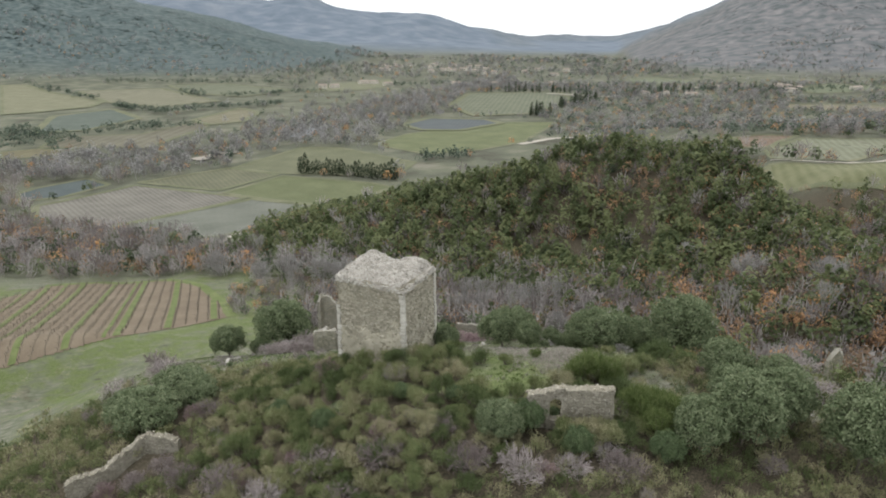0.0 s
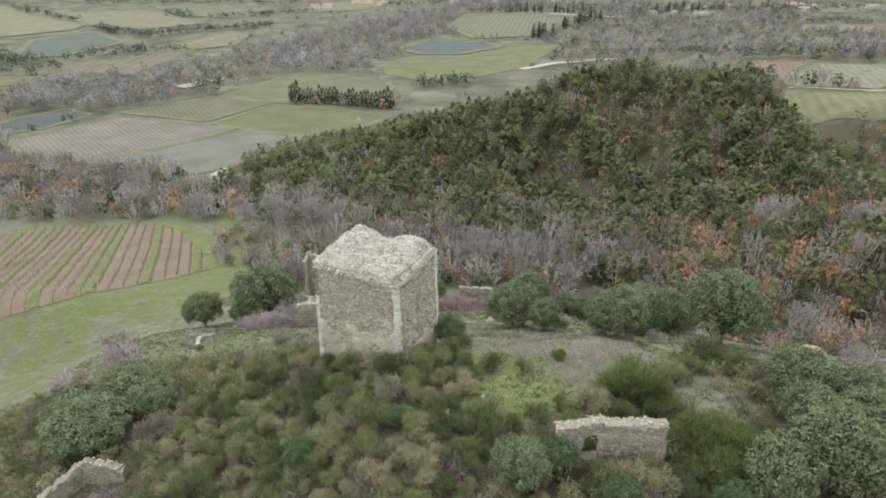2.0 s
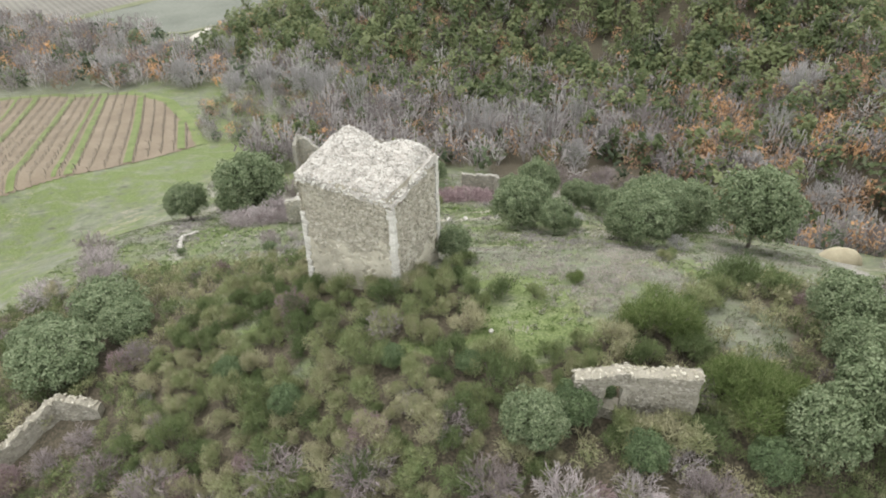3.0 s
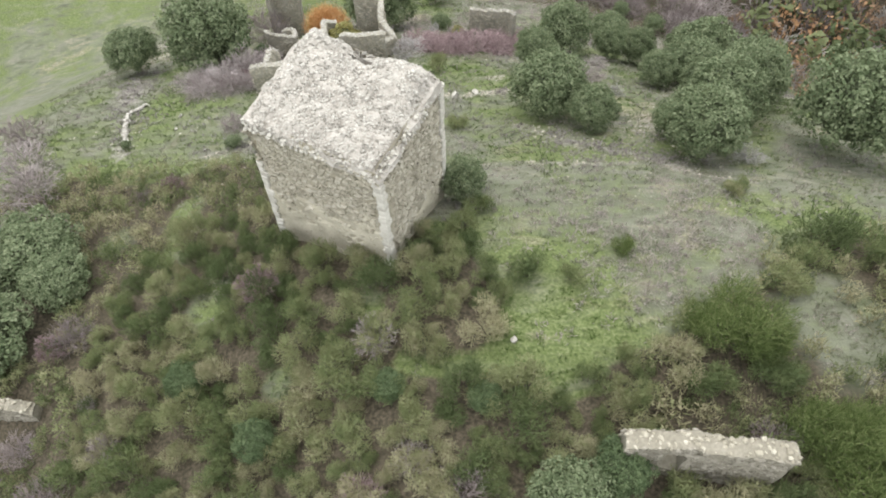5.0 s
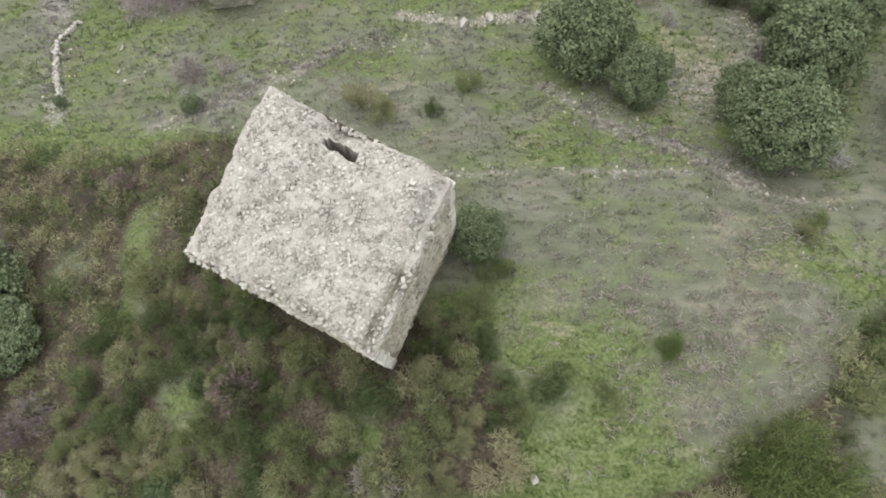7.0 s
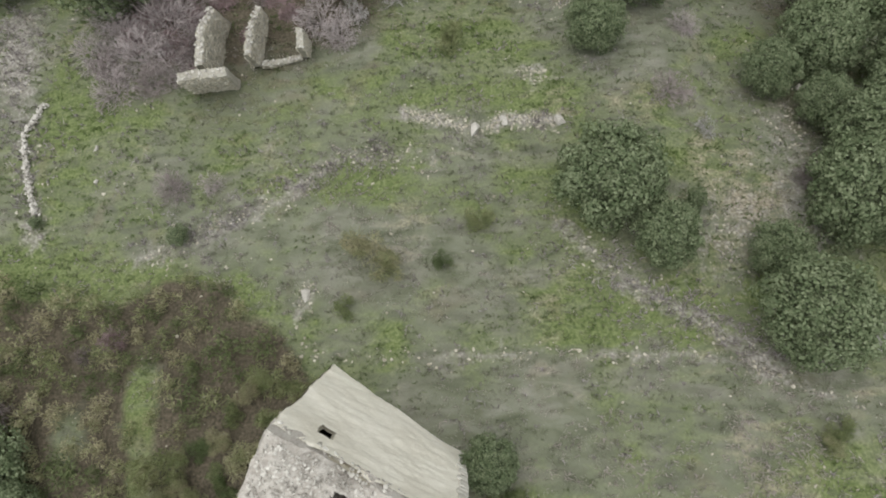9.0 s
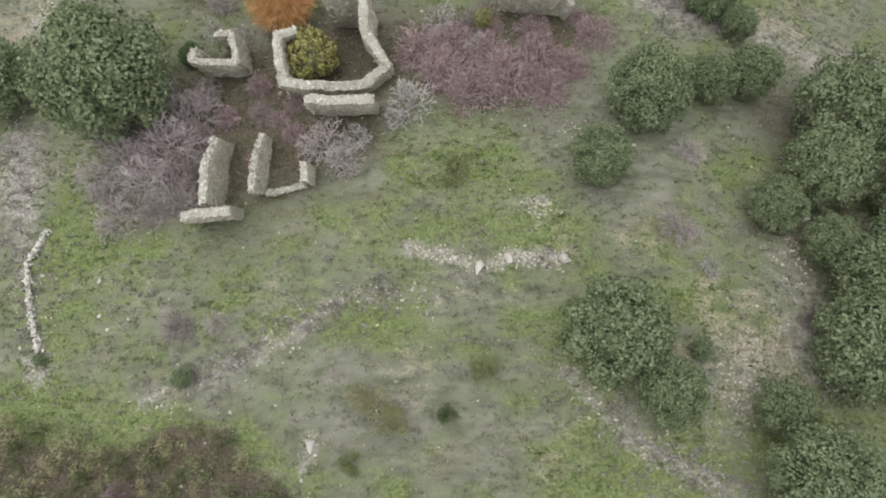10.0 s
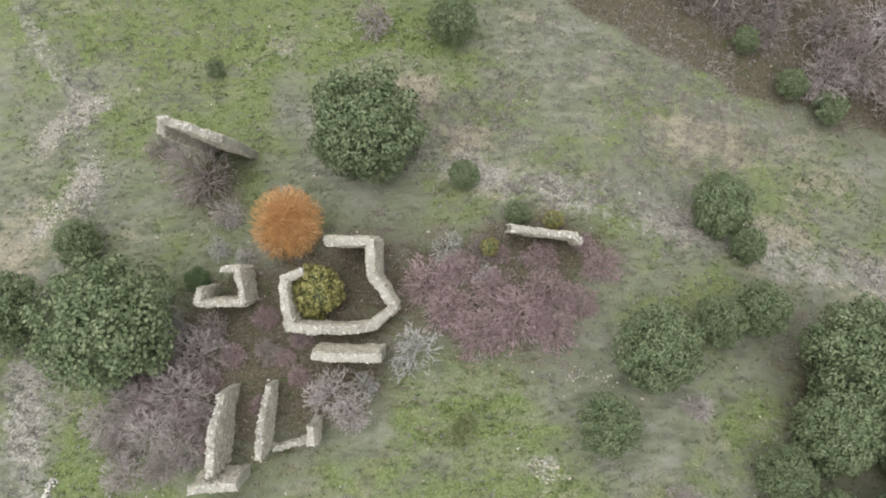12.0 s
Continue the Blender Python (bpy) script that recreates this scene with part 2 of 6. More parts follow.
def field_material(name, soil, crop, spacing, turn, share=0.5):
    """Tilled or planted rows: two colours in stripes of the true spacing, broken by noise."""
    m = material(name, [tuple(0.8 * a for a in soil), tuple((a + b) / 2 for a, b in zip(soil, crop)), tuple(1.15 * a for a in crop)], 16, 1.2, relief=0.0)
    n, l = m.node_tree.nodes, m.node_tree.links
    ramp = next(k for k in n if k.type == "VALTORGB")
    place = next(k for k in n if k.type == "TEX_COORD")
    turned = n.new("ShaderNodeMapping")
    turned.inputs["Rotation"].default_value = (0, 0, radians(turn))
    wave = n.new("ShaderNodeTexWave")
    wave.inputs["Scale"].default_value = 0.314 / spacing
    wave.inputs["Distortion"].default_value = 0.6
    wave.inputs["Detail"].default_value = 1.5
    l.new(place.outputs["Object"], turned.inputs["Vector"])
    l.new(turned.outputs["Vector"], wave.inputs["Vector"])
    mix = n.new("ShaderNodeMix")
    mix.data_type = "FLOAT"
    mix.inputs[0].default_value = share
    old = ramp.inputs["Fac"].links[0].from_socket
    l.new(old, mix.inputs[2])
    l.new(wave.outputs["Fac"], mix.inputs[3])
    l.new(mix.outputs[0], ramp.inputs["Fac"])
    return m


def ground_material():
    """Turf, dry straw, bare limestone soil, leaf litter and haze-tinted far woods, laid out by the zones kept on the
    sheet.
    """
    m = bpy.data.materials.new("hill_ground")
    m.use_nodes = True
    n, l = m.node_tree.nodes, m.node_tree.links
    shader = n["Principled BSDF"]
    shader.inputs["Roughness"].default_value = 0.95
    shader.inputs["Specular IOR Level"].default_value = 0.15
    place = n.new("ShaderNodeTexCoord")

    drawn_out = n.new("ShaderNodeMapping")
    drawn_out.inputs["Scale"].default_value = (0.42, 1.0, 1.0)
    drawn_out.inputs["Rotation"].default_value = (0, 0, radians(-8))
    l.new(place.outputs["Object"], drawn_out.inputs["Vector"])

    def noise_at(metres, detail=4.0, warp=0.0, long=False):
        node = n.new("ShaderNodeTexNoise")
        node.inputs["Scale"].default_value = 1 / metres
        node.inputs["Detail"].default_value = detail
        node.inputs["Distortion"].default_value = warp
        l.new(drawn_out.outputs["Vector"] if long else place.outputs["Object"], node.inputs["Vector"])
        return node.outputs["Fac"]

    def ramp(value, stops):
        node = n.new("ShaderNodeValToRGB")
        while len(node.color_ramp.elements) < len(stops):
            node.color_ramp.elements.new(0.5)
        for k, (at, colour) in enumerate(stops):
            node.color_ramp.elements[k].position, node.color_ramp.elements[k].color = at, (*colour, 1)
        l.new(value, node.inputs["Fac"])
        return node.outputs["Color"]

    def blend(fac, a, b):
        node = n.new("ShaderNodeMix")
        node.data_type = "RGBA"
        l.new(fac, node.inputs[0])
        l.new(a, node.inputs[6])
        l.new(b, node.inputs[7])
        return node.outputs[2]

    def broken(zone, noise_out, soft=0.18):
        """A zone's edge broken up by noise."""
        add = n.new("ShaderNodeMath")
        add.operation = "ADD"
        l.new(zone, add.inputs[0])
        l.new(noise_out, add.inputs[1])
        step = n.new("ShaderNodeMapRange")
        step.inputs[1].default_value, step.inputs[2].default_value = 1.0 - soft, 1.0 + soft
        l.new(add.outputs[0], step.inputs[0])
        return step.outputs[0]

    def zones(name):
        a = n.new("ShaderNodeAttribute")
        a.attribute_name = name
        s = n.new("ShaderNodeSeparateColor")
        l.new(a.outputs["Color"], s.inputs[0])
        return s.outputs

    near, far = zones("near_zones"), zones("far_zones")
    fine, mid, broad = noise_at(0.16, 5), noise_at(0.7, 6, 0.5, True), noise_at(6, 3)
    turf = ramp(mid, [(0.25, (0.088, 0.096, 0.064)), (0.45, (0.132, 0.142, 0.098)), (0.6, (0.170, 0.176, 0.134)), (0.75, (0.228, 0.222, 0.194))])
    green = ramp(fine, [(0.3, (0.070, 0.092, 0.038)), (0.5, (0.120, 0.150, 0.058)), (0.7, (0.182, 0.208, 0.102))])
    straw = ramp(fine, [(0.28, (0.130, 0.118, 0.088)), (0.5, (0.240, 0.214, 0.162)), (0.72, (0.395, 0.350, 0.265))])
    bare = ramp(fine, [(0.25, (0.13, 0.12, 0.10)), (0.5, (0.235, 0.22, 0.195)), (0.72, (0.40, 0.385, 0.355))])
    litter = ramp(fine, [(0.3, (0.040, 0.037, 0.025)), (0.5, (0.082, 0.070, 0.050)), (0.7, (0.135, 0.112, 0.084))])
    mottle = ramp(noise_at(2.0, 8, 0.7, True), [(0.50, (0, 0, 0)), (0.66, (0.30, 0.30, 0.30))])
    dry = ramp(noise_at(0.35, 5, 0.4, True), [(0.3, (0.132, 0.120, 0.110)), (0.5, (0.222, 0.200, 0.186)), (0.7, (0.330, 0.302, 0.284))])
    rusty = ramp(noise_at(3.7, 4, 0.9), [(0.60, (0, 0, 0)), (0.72, (0.25, 0.25, 0.25))])
    bracken = ramp(fine, [(0.3, (0.085, 0.062, 0.042)), (0.5, (0.150, 0.112, 0.080)), (0.7, (0.215, 0.170, 0.125))])
    colour = blend(broken(near[0], mid), turf, green)
    colour = blend(mottle, colour, dry)
    colour = blend(rusty, colour, bracken)
    colour = blend(broken(near[1], mid), colour, straw)
    colour = blend(broken(near[2], noise_at(0.5, 5)), colour, bare)
    a = n.new("ShaderNodeAttribute")
    a.attribute_name = "litter"
    colour = blend(broken(a.outputs["Fac"], mid), colour, litter)
    # the slopes of the valley, far off, with blue-grey distance haze put into their colours
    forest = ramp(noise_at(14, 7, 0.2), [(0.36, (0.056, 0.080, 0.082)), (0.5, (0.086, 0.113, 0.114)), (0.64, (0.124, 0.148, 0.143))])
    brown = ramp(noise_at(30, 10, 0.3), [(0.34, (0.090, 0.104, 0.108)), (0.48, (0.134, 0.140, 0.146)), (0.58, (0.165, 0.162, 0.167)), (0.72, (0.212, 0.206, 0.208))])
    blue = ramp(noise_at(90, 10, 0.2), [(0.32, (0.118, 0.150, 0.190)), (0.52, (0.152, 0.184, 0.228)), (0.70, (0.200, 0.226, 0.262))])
    plain = ramp(noise_at(24, 10, 0.3), [(0.3, (0.076, 0.074, 0.056)), (0.46, (0.112, 0.118, 0.088)), (0.58, (0.138, 0.144, 0.104)), (0.72, (0.196, 0.186, 0.148))])
    pick = n.new("ShaderNodeAttribute")
    pick.attribute_name = "plain"
    colour = blend(pick.outputs["Fac"], colour, plain)
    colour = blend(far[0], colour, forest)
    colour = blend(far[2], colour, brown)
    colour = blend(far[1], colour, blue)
    l.new(colour, shader.inputs["Base Color"])
    dent = n.new("ShaderNodeBump")
    dent.inputs["Strength"].default_value, dent.inputs["Distance"].default_value = 0.6, 0.12
    l.new(fine, dent.inputs["Height"])
    l.new(dent.outputs["Normal"], shader.inputs["Normal"])
    return m


GROUND = ground_material()


# ---------------------------------------------------------------- mesh helpers
def build(name, verts, faces, mat, parent=None, label="", smooth=False, tint=None):
    """One mesh object from arrays of points and of faces (all with the same number of corners)."""
    verts, faces = np.asarray(verts, np.float32), np.asarray(faces, np.int32)
    me = bpy.data.meshes.new(name)
    me.vertices.add(len(verts))
    me.vertices.foreach_set("co", verts.ravel())
    k = faces.shape[1]
    me.loops.add(faces.size)
    me.loops.foreach_set("vertex_index", faces.ravel())
    me.polygons.add(len(faces))
    me.polygons.foreach_set("loop_start", np.arange(0, faces.size, k, dtype=np.int32))
    me.polygons.foreach_set("loop_total", np.full(len(faces), k, np.int32))
    me.polygons.foreach_set("use_smooth", np.full(len(faces), smooth))
    me.update(calc_edges=True)
    if tint is not None:
        me.attributes.new("tint", "FLOAT", "POINT").data.foreach_set("value", np.asarray(tint, np.float32))
    me.materials.append(mat)
    ob = new(name, me)
    if parent is not None:
        ob.parent = parent
    if label:
        ob["label"] = label
    return ob


def again(name, me, parent, m):
    """Another piece on a mesh that is already made."""
    ob = new(name, me)
    ob.parent = parent
    ob.matrix_basis = m
    return ob


def join(pieces):
    """Arrays of several pieces as one pair of arrays."""
    vs, fs, at = [], [], 0
    for v, f in pieces:
        vs.append(v)
        fs.append(np.asarray(f) + at)
        at += len(v)
    return np.concatenate(vs), np.concatenate(fs)


def spread_out(protos, spots, rng):
    """Copies of prototypes (points, faces) at rows of x, y, z, size: points, faces and a shade for each copy."""
    vs, fs, ts, at = [], [], [], 0
    for x, y, z, size in spots:
        v, f = protos[rng.integers(len(protos))]
        a = rng.random() * 2 * math.pi
        c, s = math.cos(a), math.sin(a)
        stretch = rng.uniform(0.85, 1.2)
        w = np.empty_like(v)
        w[:, 0], w[:, 1] = (v[:, 0] * c - v[:, 1] * s) * size + x, (v[:, 0] * s + v[:, 1] * c) * size + y
        w[:, 2] = v[:, 2] * size * stretch + z
        vs.append(w)
        fs.append(f + at)
        ts.append(np.full(len(v), rng.random()))
        at += len(v)
    return np.concatenate(vs), np.concatenate(fs), np.concatenate(ts)


def unit(v):
    return v / np.maximum(1e-9, np.linalg.norm(v, axis=-1, keepdims=True))


def leaves(rng, centre, facing, size, long=1.0):
    """A four-cornered leaf or spray at each point, roughly facing as given."""
    k = len(centre)
    facing = unit(facing + rng.normal(0, 0.45, (k, 3)))
    side = unit(np.cross(facing, rng.normal(0, 1, (k, 3))))
    up = np.cross(facing, side)
    w, h = (size * rng.uniform(0.6, 1.2, k))[:, None], (size * long * rng.uniform(0.6, 1.2, k))[:, None]
    v = np.stack([centre - side * w - up * h * 0.4, centre + side * w * 0.7 - up * h, centre + side * w + up * h * 0.5, centre - side * w * 0.6 + up * h], 1)
    return v.reshape(-1, 3), np.arange(4 * k).reshape(-1, 4)


def sticks(p, q, r0, r1):
    """Three-sided tapering sticks from points p to points q."""
    d = unit(q - p)
    side = unit(np.cross(d, np.where(np.abs(d[:, 2:3]) > 0.9, [[1.0, 0, 0]], [[0, 0, 1.0]])))
    other = np.cross(d, side)
    ring = [(1, 0), (-0.5, 0.866), (-0.5, -0.866)]
    a = np.stack([p + side * (c * r0)[:, None] + other * (s * r0)[:, None] for c, s in ring], 1)
    b = np.stack([q + side * (c * r1)[:, None] + other * (s * r1)[:, None] for c, s in ring], 1)
    v = np.concatenate([a, b], 1).reshape(-1, 3)
    base = (6 * np.arange(len(p)))[:, None]
    f = np.concatenate([base + np.array([[i, (i + 1) % 3, 3 + (i + 1) % 3, 3 + i]]) for i in range(3)])
    return v, f


def branching(rng, height_m, levels=4, limbs=6, spread=0.9, rise=0.5, stem=0.12, thin=0.012, thick=0.07, droop=0.0):
    """A bare tree: points, faces, and the tips of its twigs. Its height and width are about height_m."""
    p, q = np.zeros((1, 3)), np.array([[0, 0, height_m * stem + 0.02]])
    r = np.array([thick * height_m * 0.5])
    out = [sticks(p, q, r, r * 0.8)]
    heads, ways = q, np.array([[0, 0, 1.0]])
    length = height_m * 0.36
    for k in range(levels):
        kids = limbs if k == 0 else 3
        heads, ways, r = np.repeat(heads, kids, 0), np.repeat(ways, kids, 0), np.repeat(r * 0.58, kids)
        turn = rng.normal(0, 1, ways.shape)
        turn -= ways * (turn * ways).sum(1, keepdims=True)
        ways = unit(ways * (1.0 if k else 0.55) + unit(turn) * spread * rng.uniform(0.5, 1.2, (len(ways), 1)) + [[0, 0, rise * (0.35 if k else 0.5) - droop * k]])
        tips = heads + ways * (length * rng.uniform(0.6, 1.15, (len(ways), 1)))
        tips[:, 2] = np.maximum(tips[:, 2], 0.08)
        r = np.maximum(r, thin)
        out.append(sticks(heads, tips, r, np.maximum(r * 0.6, thin * 0.7)))
        heads = tips
        length *= 0.66
    v, f = join(out)
    return v, f, heads


ICO = (1 + math.sqrt(5)) / 2
ICO_V = unit(np.array([(-1, ICO, 0), (1, ICO, 0), (-1, -ICO, 0), (1, -ICO, 0), (0, -1, ICO), (0, 1, ICO), (0, -1, -ICO), (0, 1, -ICO), (ICO, 0, -1), (ICO, 0, 1), (-ICO, 0, -1), (-ICO, 0, 1)], float))
ICO_F = np.array([(0, 11, 5), (0, 5, 1), (0, 1, 7), (0, 7, 10), (0, 10, 11), (1, 5, 9), (5, 11, 4), (11, 10, 2), (10, 7, 6), (7, 1, 8), (3, 9, 4), (3, 4, 2), (3, 2, 6), (3, 6, 8), (3, 8, 9), (4, 9, 5), (2, 4, 11), (6, 2, 10), (8, 6, 7), (9, 8, 1)])


def lump(rng, rough_by=0.22):
    """A worn, uneven field stone about 2 across."""
    v = np.sign(ICO_V) * np.abs(ICO_V) ** 0.7
    return v * (1 + rng.normal(0, rough_by, (12, 1))) + rng.normal(0, 0.06, (12, 3)), ICO_F


def many_lumps(rng, at, half, turn=None, tilt=0.25):
    """Stones at points, with half sizes (rows of three), each turned at random about its upright axis."""
    vs = []
    for k, (p, h) in enumerate(zip(at, half)):
        v = lump(rng)[0] * h
        a = turn[k] if turn is not None else rng.random() * 6.28
        b = rng.normal(0, tilt)
        v = np.stack([v[:, 0], v[:, 1] * math.cos(b) - v[:, 2] * math.sin(b), v[:, 1] * math.sin(b) + v[:, 2] * math.cos(b)], 1)
        vs.append(np.stack([v[:, 0] * math.cos(a) - v[:, 1] * math.sin(a), v[:, 0] * math.sin(a) + v[:, 1] * math.cos(a), v[:, 2]], 1) + p)
    k = len(vs)
    return np.concatenate(vs), (np.arange(k) * 12)[:, None, None].repeat(20, 1).reshape(-1, 1) + np.tile(ICO_F, (k, 1))


def sheet(p, flip=False):
    """Faces for a grid of points of shape (rows, columns, 3)."""
    ny, nx, _ = p.shape
    i = (np.arange(ny - 1)[:, None] * nx + np.arange(nx - 1)[None]).ravel()
    f = np.stack([i, i + 1, i + nx + 1, i + nx], 1)
    return p.reshape(-1, 3), f[:, ::-1] if flip else f


def along(points, step):
    """Points every step metres along a line of (x, y)."""
    p = np.array(points, float)
    d = np.concatenate([[0], np.cumsum(np.hypot(*np.diff(p, axis=0).T))])
    s = np.arange(0, d[-1], step)
    return np.stack([np.interp(s, d, p[:, 0]), np.interp(s, d, p[:, 1])], 1)


def off_line(x, y, points):
    """The distance of each (x, y) from a line of points."""
    best = np.full(np.shape(x), 1e9)
    for (ax, ay), (bx, by) in zip(points, points[1:]):
        dx, dy = bx - ax, by - ay
        w = np.clip(((x - ax) * dx + (y - ay) * dy) / (dx * dx + dy * dy), 0, 1)
        best = np.minimum(best, np.hypot(x - ax - w * dx, y - ay - w * dy))
    return best


def inside(x, y, polygon):
    hit = np.zeros(np.shape(x), bool)
    for (ax, ay), (bx, by) in zip(polygon, polygon[1:] + polygon[:1]):
        if ay != by:
            hit ^= ((ay > y) != (by > y)) & (x < (bx - ax) * (y - ay) / (by - ay) + ax)
    return hit

# ---------------------------------------------------------------- the ground: one sheet to the horizon
FIELDS = {
    "lavender_field": ([(-243, 368), (-241, 382), (-224, 410), (-202, 393), (-213, 361), (-232, 351)], ((0.075, 0.088, 0.092), (0.106, 0.123, 0.114), 2.0, 20), "blue-grey lavender field"),
    "vineyard_plot": ([(-215, 339), (-185, 391), (-110, 360), (-130, 326), (-159, 282), (-188, 292)], ((0.132, 0.119, 0.101), (0.220, 0.198, 0.167), 2.6, -38), "leafless grey-brown vineyard plot in the valley"),
    "stubble_field": ([(-157, 279), (-127, 327), (-106, 357), (-64, 338), (-66, 313), (-76, 280), (-94, 262)], ((0.123, 0.128, 0.101), (0.189, 0.185, 0.154), 2.4, 48), "pale grey-green planted field"),
    "grass_field": ([(-187, 399), (-145, 444), (-107, 422), (-131, 377)], ((0.119, 0.119, 0.075), (0.154, 0.145, 0.092), 3.0, -30), "olive grass field"),
    "green_field": ([(-126, 372), (-103, 419), (-45, 398), (-30, 386), (-45, 357), (-66, 343), (-107, 361)], ((0.110, 0.123, 0.057), (0.154, 0.158, 0.084), 3.0, 60), "dull green field beside the cypress hedge"),
    "hedged_field": ([(-143, 444), (-112, 527), (-83, 527), (-20, 465), (-26, 437), (-52, 419), (-105, 426)], ((0.119, 0.123, 0.070), (0.163, 0.158, 0.097), 3.0, 60), "olive green field behind the cypress hedge"),
    "long_field": ([(-57, 542), (-33, 599), (9, 642), (67, 680), (115, 679), (67, 554), (29, 516), (-12, 496)], ((0.114, 0.128, 0.062), (0.167, 0.172, 0.088), 4.0, 40), "long pale green field"),
    "dark_field": ([(-40, 659), (-14, 711), (45, 697), (59, 670), (16, 620), (-21, 624)], ((0.088, 0.097, 0.101), (0.114, 0.123, 0.123), 4.0, 10), "dark blue-green tilled field"),
    "far_field": ([(8, 829), (38, 991), (173, 1009), (173, 896), (98, 750), (34, 730)], ((0.123, 0.132, 0.088), (0.167, 0.167, 0.114), 6.0, 10), "far olive field"),
    "upland_field": ([(-704, 1081), (-662, 1084), (-438, 867), (-427, 816), (-462, 760), (-488, 739)], ((0.158, 0.154, 0.092), (0.224, 0.207, 0.136), 7.0, 30), "tan and green field below the wooded slope"),
    "teal_field": ([(-372, 605), (-421, 725), (-388, 792), (-319, 707), (-333, 619)], ((0.088, 0.106, 0.088), (0.123, 0.136, 0.110), 5.0, 30), "dark green crop field"),
    "tan_field": ([(-544, 1015), (-492, 1039), (-434, 1056), (-294, 882), (-345, 816), (-431, 867)], ((0.150, 0.145, 0.097), (0.220, 0.198, 0.136), 7.0, -40), "tan harvested field"),
    "small_tan_field": ([(-259, 692), (-242, 804), (-207, 760), (-204, 683), (-231, 659)], ((0.158, 0.145, 0.092), (0.211, 0.185, 0.123), 6.0, -40), "small tan field beside the river wood"),
    "north_field": ([(-443, 1102), (-362, 1135), (-230, 1045), (-278, 941), (-367, 991)], ((0.123, 0.132, 0.084), (0.167, 0.167, 0.114), 6.0, 0), "far green field"),
    "village_field": ([(-203, 1018), (-178, 1166), (-101, 1271), (-88, 1131), (-125, 1047)], ((0.141, 0.145, 0.088), (0.194, 0.185, 0.119), 6.0, 0), "far field before the village"),
    "east_strip": ([(423, 841), (490, 840), (558, 816), (525, 766), (407, 787)], ((0.185, 0.158, 0.106), (0.238, 0.211, 0.145), 6.0, 0), "narrow straw-coloured field"),
    "park_field": ([(546, 1066), (647, 1136), (718, 1102), (664, 1028), (542, 991)], ((0.132, 0.145, 0.088), (0.176, 0.185, 0.123), 6.0, 0), "pale green field among trees"),
    "bank_field": ([(-340, 506), (-318, 521), (-294, 513), (-285, 493), (-320, 475)], ((0.132, 0.114, 0.066), (0.176, 0.154, 0.092), 6.0, 0), "brown field on the river bank"),
    "rough_pasture": ([(-321, 526), (-334, 582), (-271, 598), (-251, 684), (-228, 651), (-236, 527)], ((0.128, 0.119, 0.084), (0.185, 0.163, 0.119), 9.0, 0), "tan rough pasture with scattered scrub"),
    "gap_field": ([(328, 1253), (400, 1285), (448, 1185), (343, 1129)], ((0.132, 0.145, 0.088), (0.176, 0.185, 0.123), 6.0, 0), "pale green paddock among dark trees"),
    "ploughed_field": ([(179, 410), (198, 420), (221, 414), (177, 364), (163, 362)], ((0.167, 0.114, 0.084), (0.207, 0.150, 0.110), 3.0, 20), "reddish ploughed field"),
    "terrace_field": ([(174, 356), (216, 400), (266, 398), (251, 351), (197, 319), (165, 330)], ((0.154, 0.158, 0.101), (0.220, 0.216, 0.154), 4.0, 20), "pale green terrace field"),
    "meadow_field": ([(156, 315), (174, 298), (225, 313), (170, 232), (152, 244), (140, 276)], ((0.136, 0.141, 0.066), (0.189, 0.180, 0.106), 4.0, 20), "olive meadow on the terrace"),
}
VINEYARD = [(-126, 163), (-124, 172), (-120, 186), (-107, 192), (-85, 183.5), (-69, 173.5), (-57.6, 156.5), (-49.5, 139), (-61, 124.5), (-73, 118.5), (-88, 113.5), (-104, 118)]
TRACK = [(-12, 105.5), (-6.1, 103.1), (-0.4, 101.3), (4.2, 99.2), (9.2, 98.7), (14.9, 96.4), (21.7, 94.7), (31.8, 92), (42, 84), (50, 74)]
PATH = [(-9.4, 67), (-9.2, 64.9), (-4.3, 64.8), (-1.4, 64.9), (3.1, 65.2), (7.1, 65), (12.7, 64.7), (20, 62)]
TERRACE = [(-19.4, 69.9), (-16.8, 70.9), (-13.5, 72.2), (-11.2, 73.3), (-9, 75.1), (-6.4, 76.4), (-2, 75.7)]
LEDGE = [(-4, 78.7), (-1.3, 78.2), (0.4, 77.5), (2.1, 78.2), (5.4, 78)]
BANK = [(4.9, 71.9), (6.3, 70.2), (9, 68), (11.7, 66.7), (15, 64.5)]
FARM_PATH = [(-26.1, 71.4), (-29, 79.6), (-32.1, 88), (-30, 98.8), (-34, 108), (-40, 116)]
SCREE = [(-30.7, 100.9), (-32.3, 98.5), (-33.6, 96.3)]
SCREE_UP = [(-31.3, 107.4), (-35, 105), (-36.1, 103)]
SAND = [(39, 74), (35.7, 66), (31.6, 58.5), (30, 52.5), (30.5, 48)]


def widening(start, stop, step, grow):
    """Values that run from start to stop with steps that grow."""
    out = [start]
    while abs(out[-1] - start) < abs(stop - start):
        out.append(out[-1] + math.copysign(step + grow * abs(out[-1] - start), stop - start))
    return out


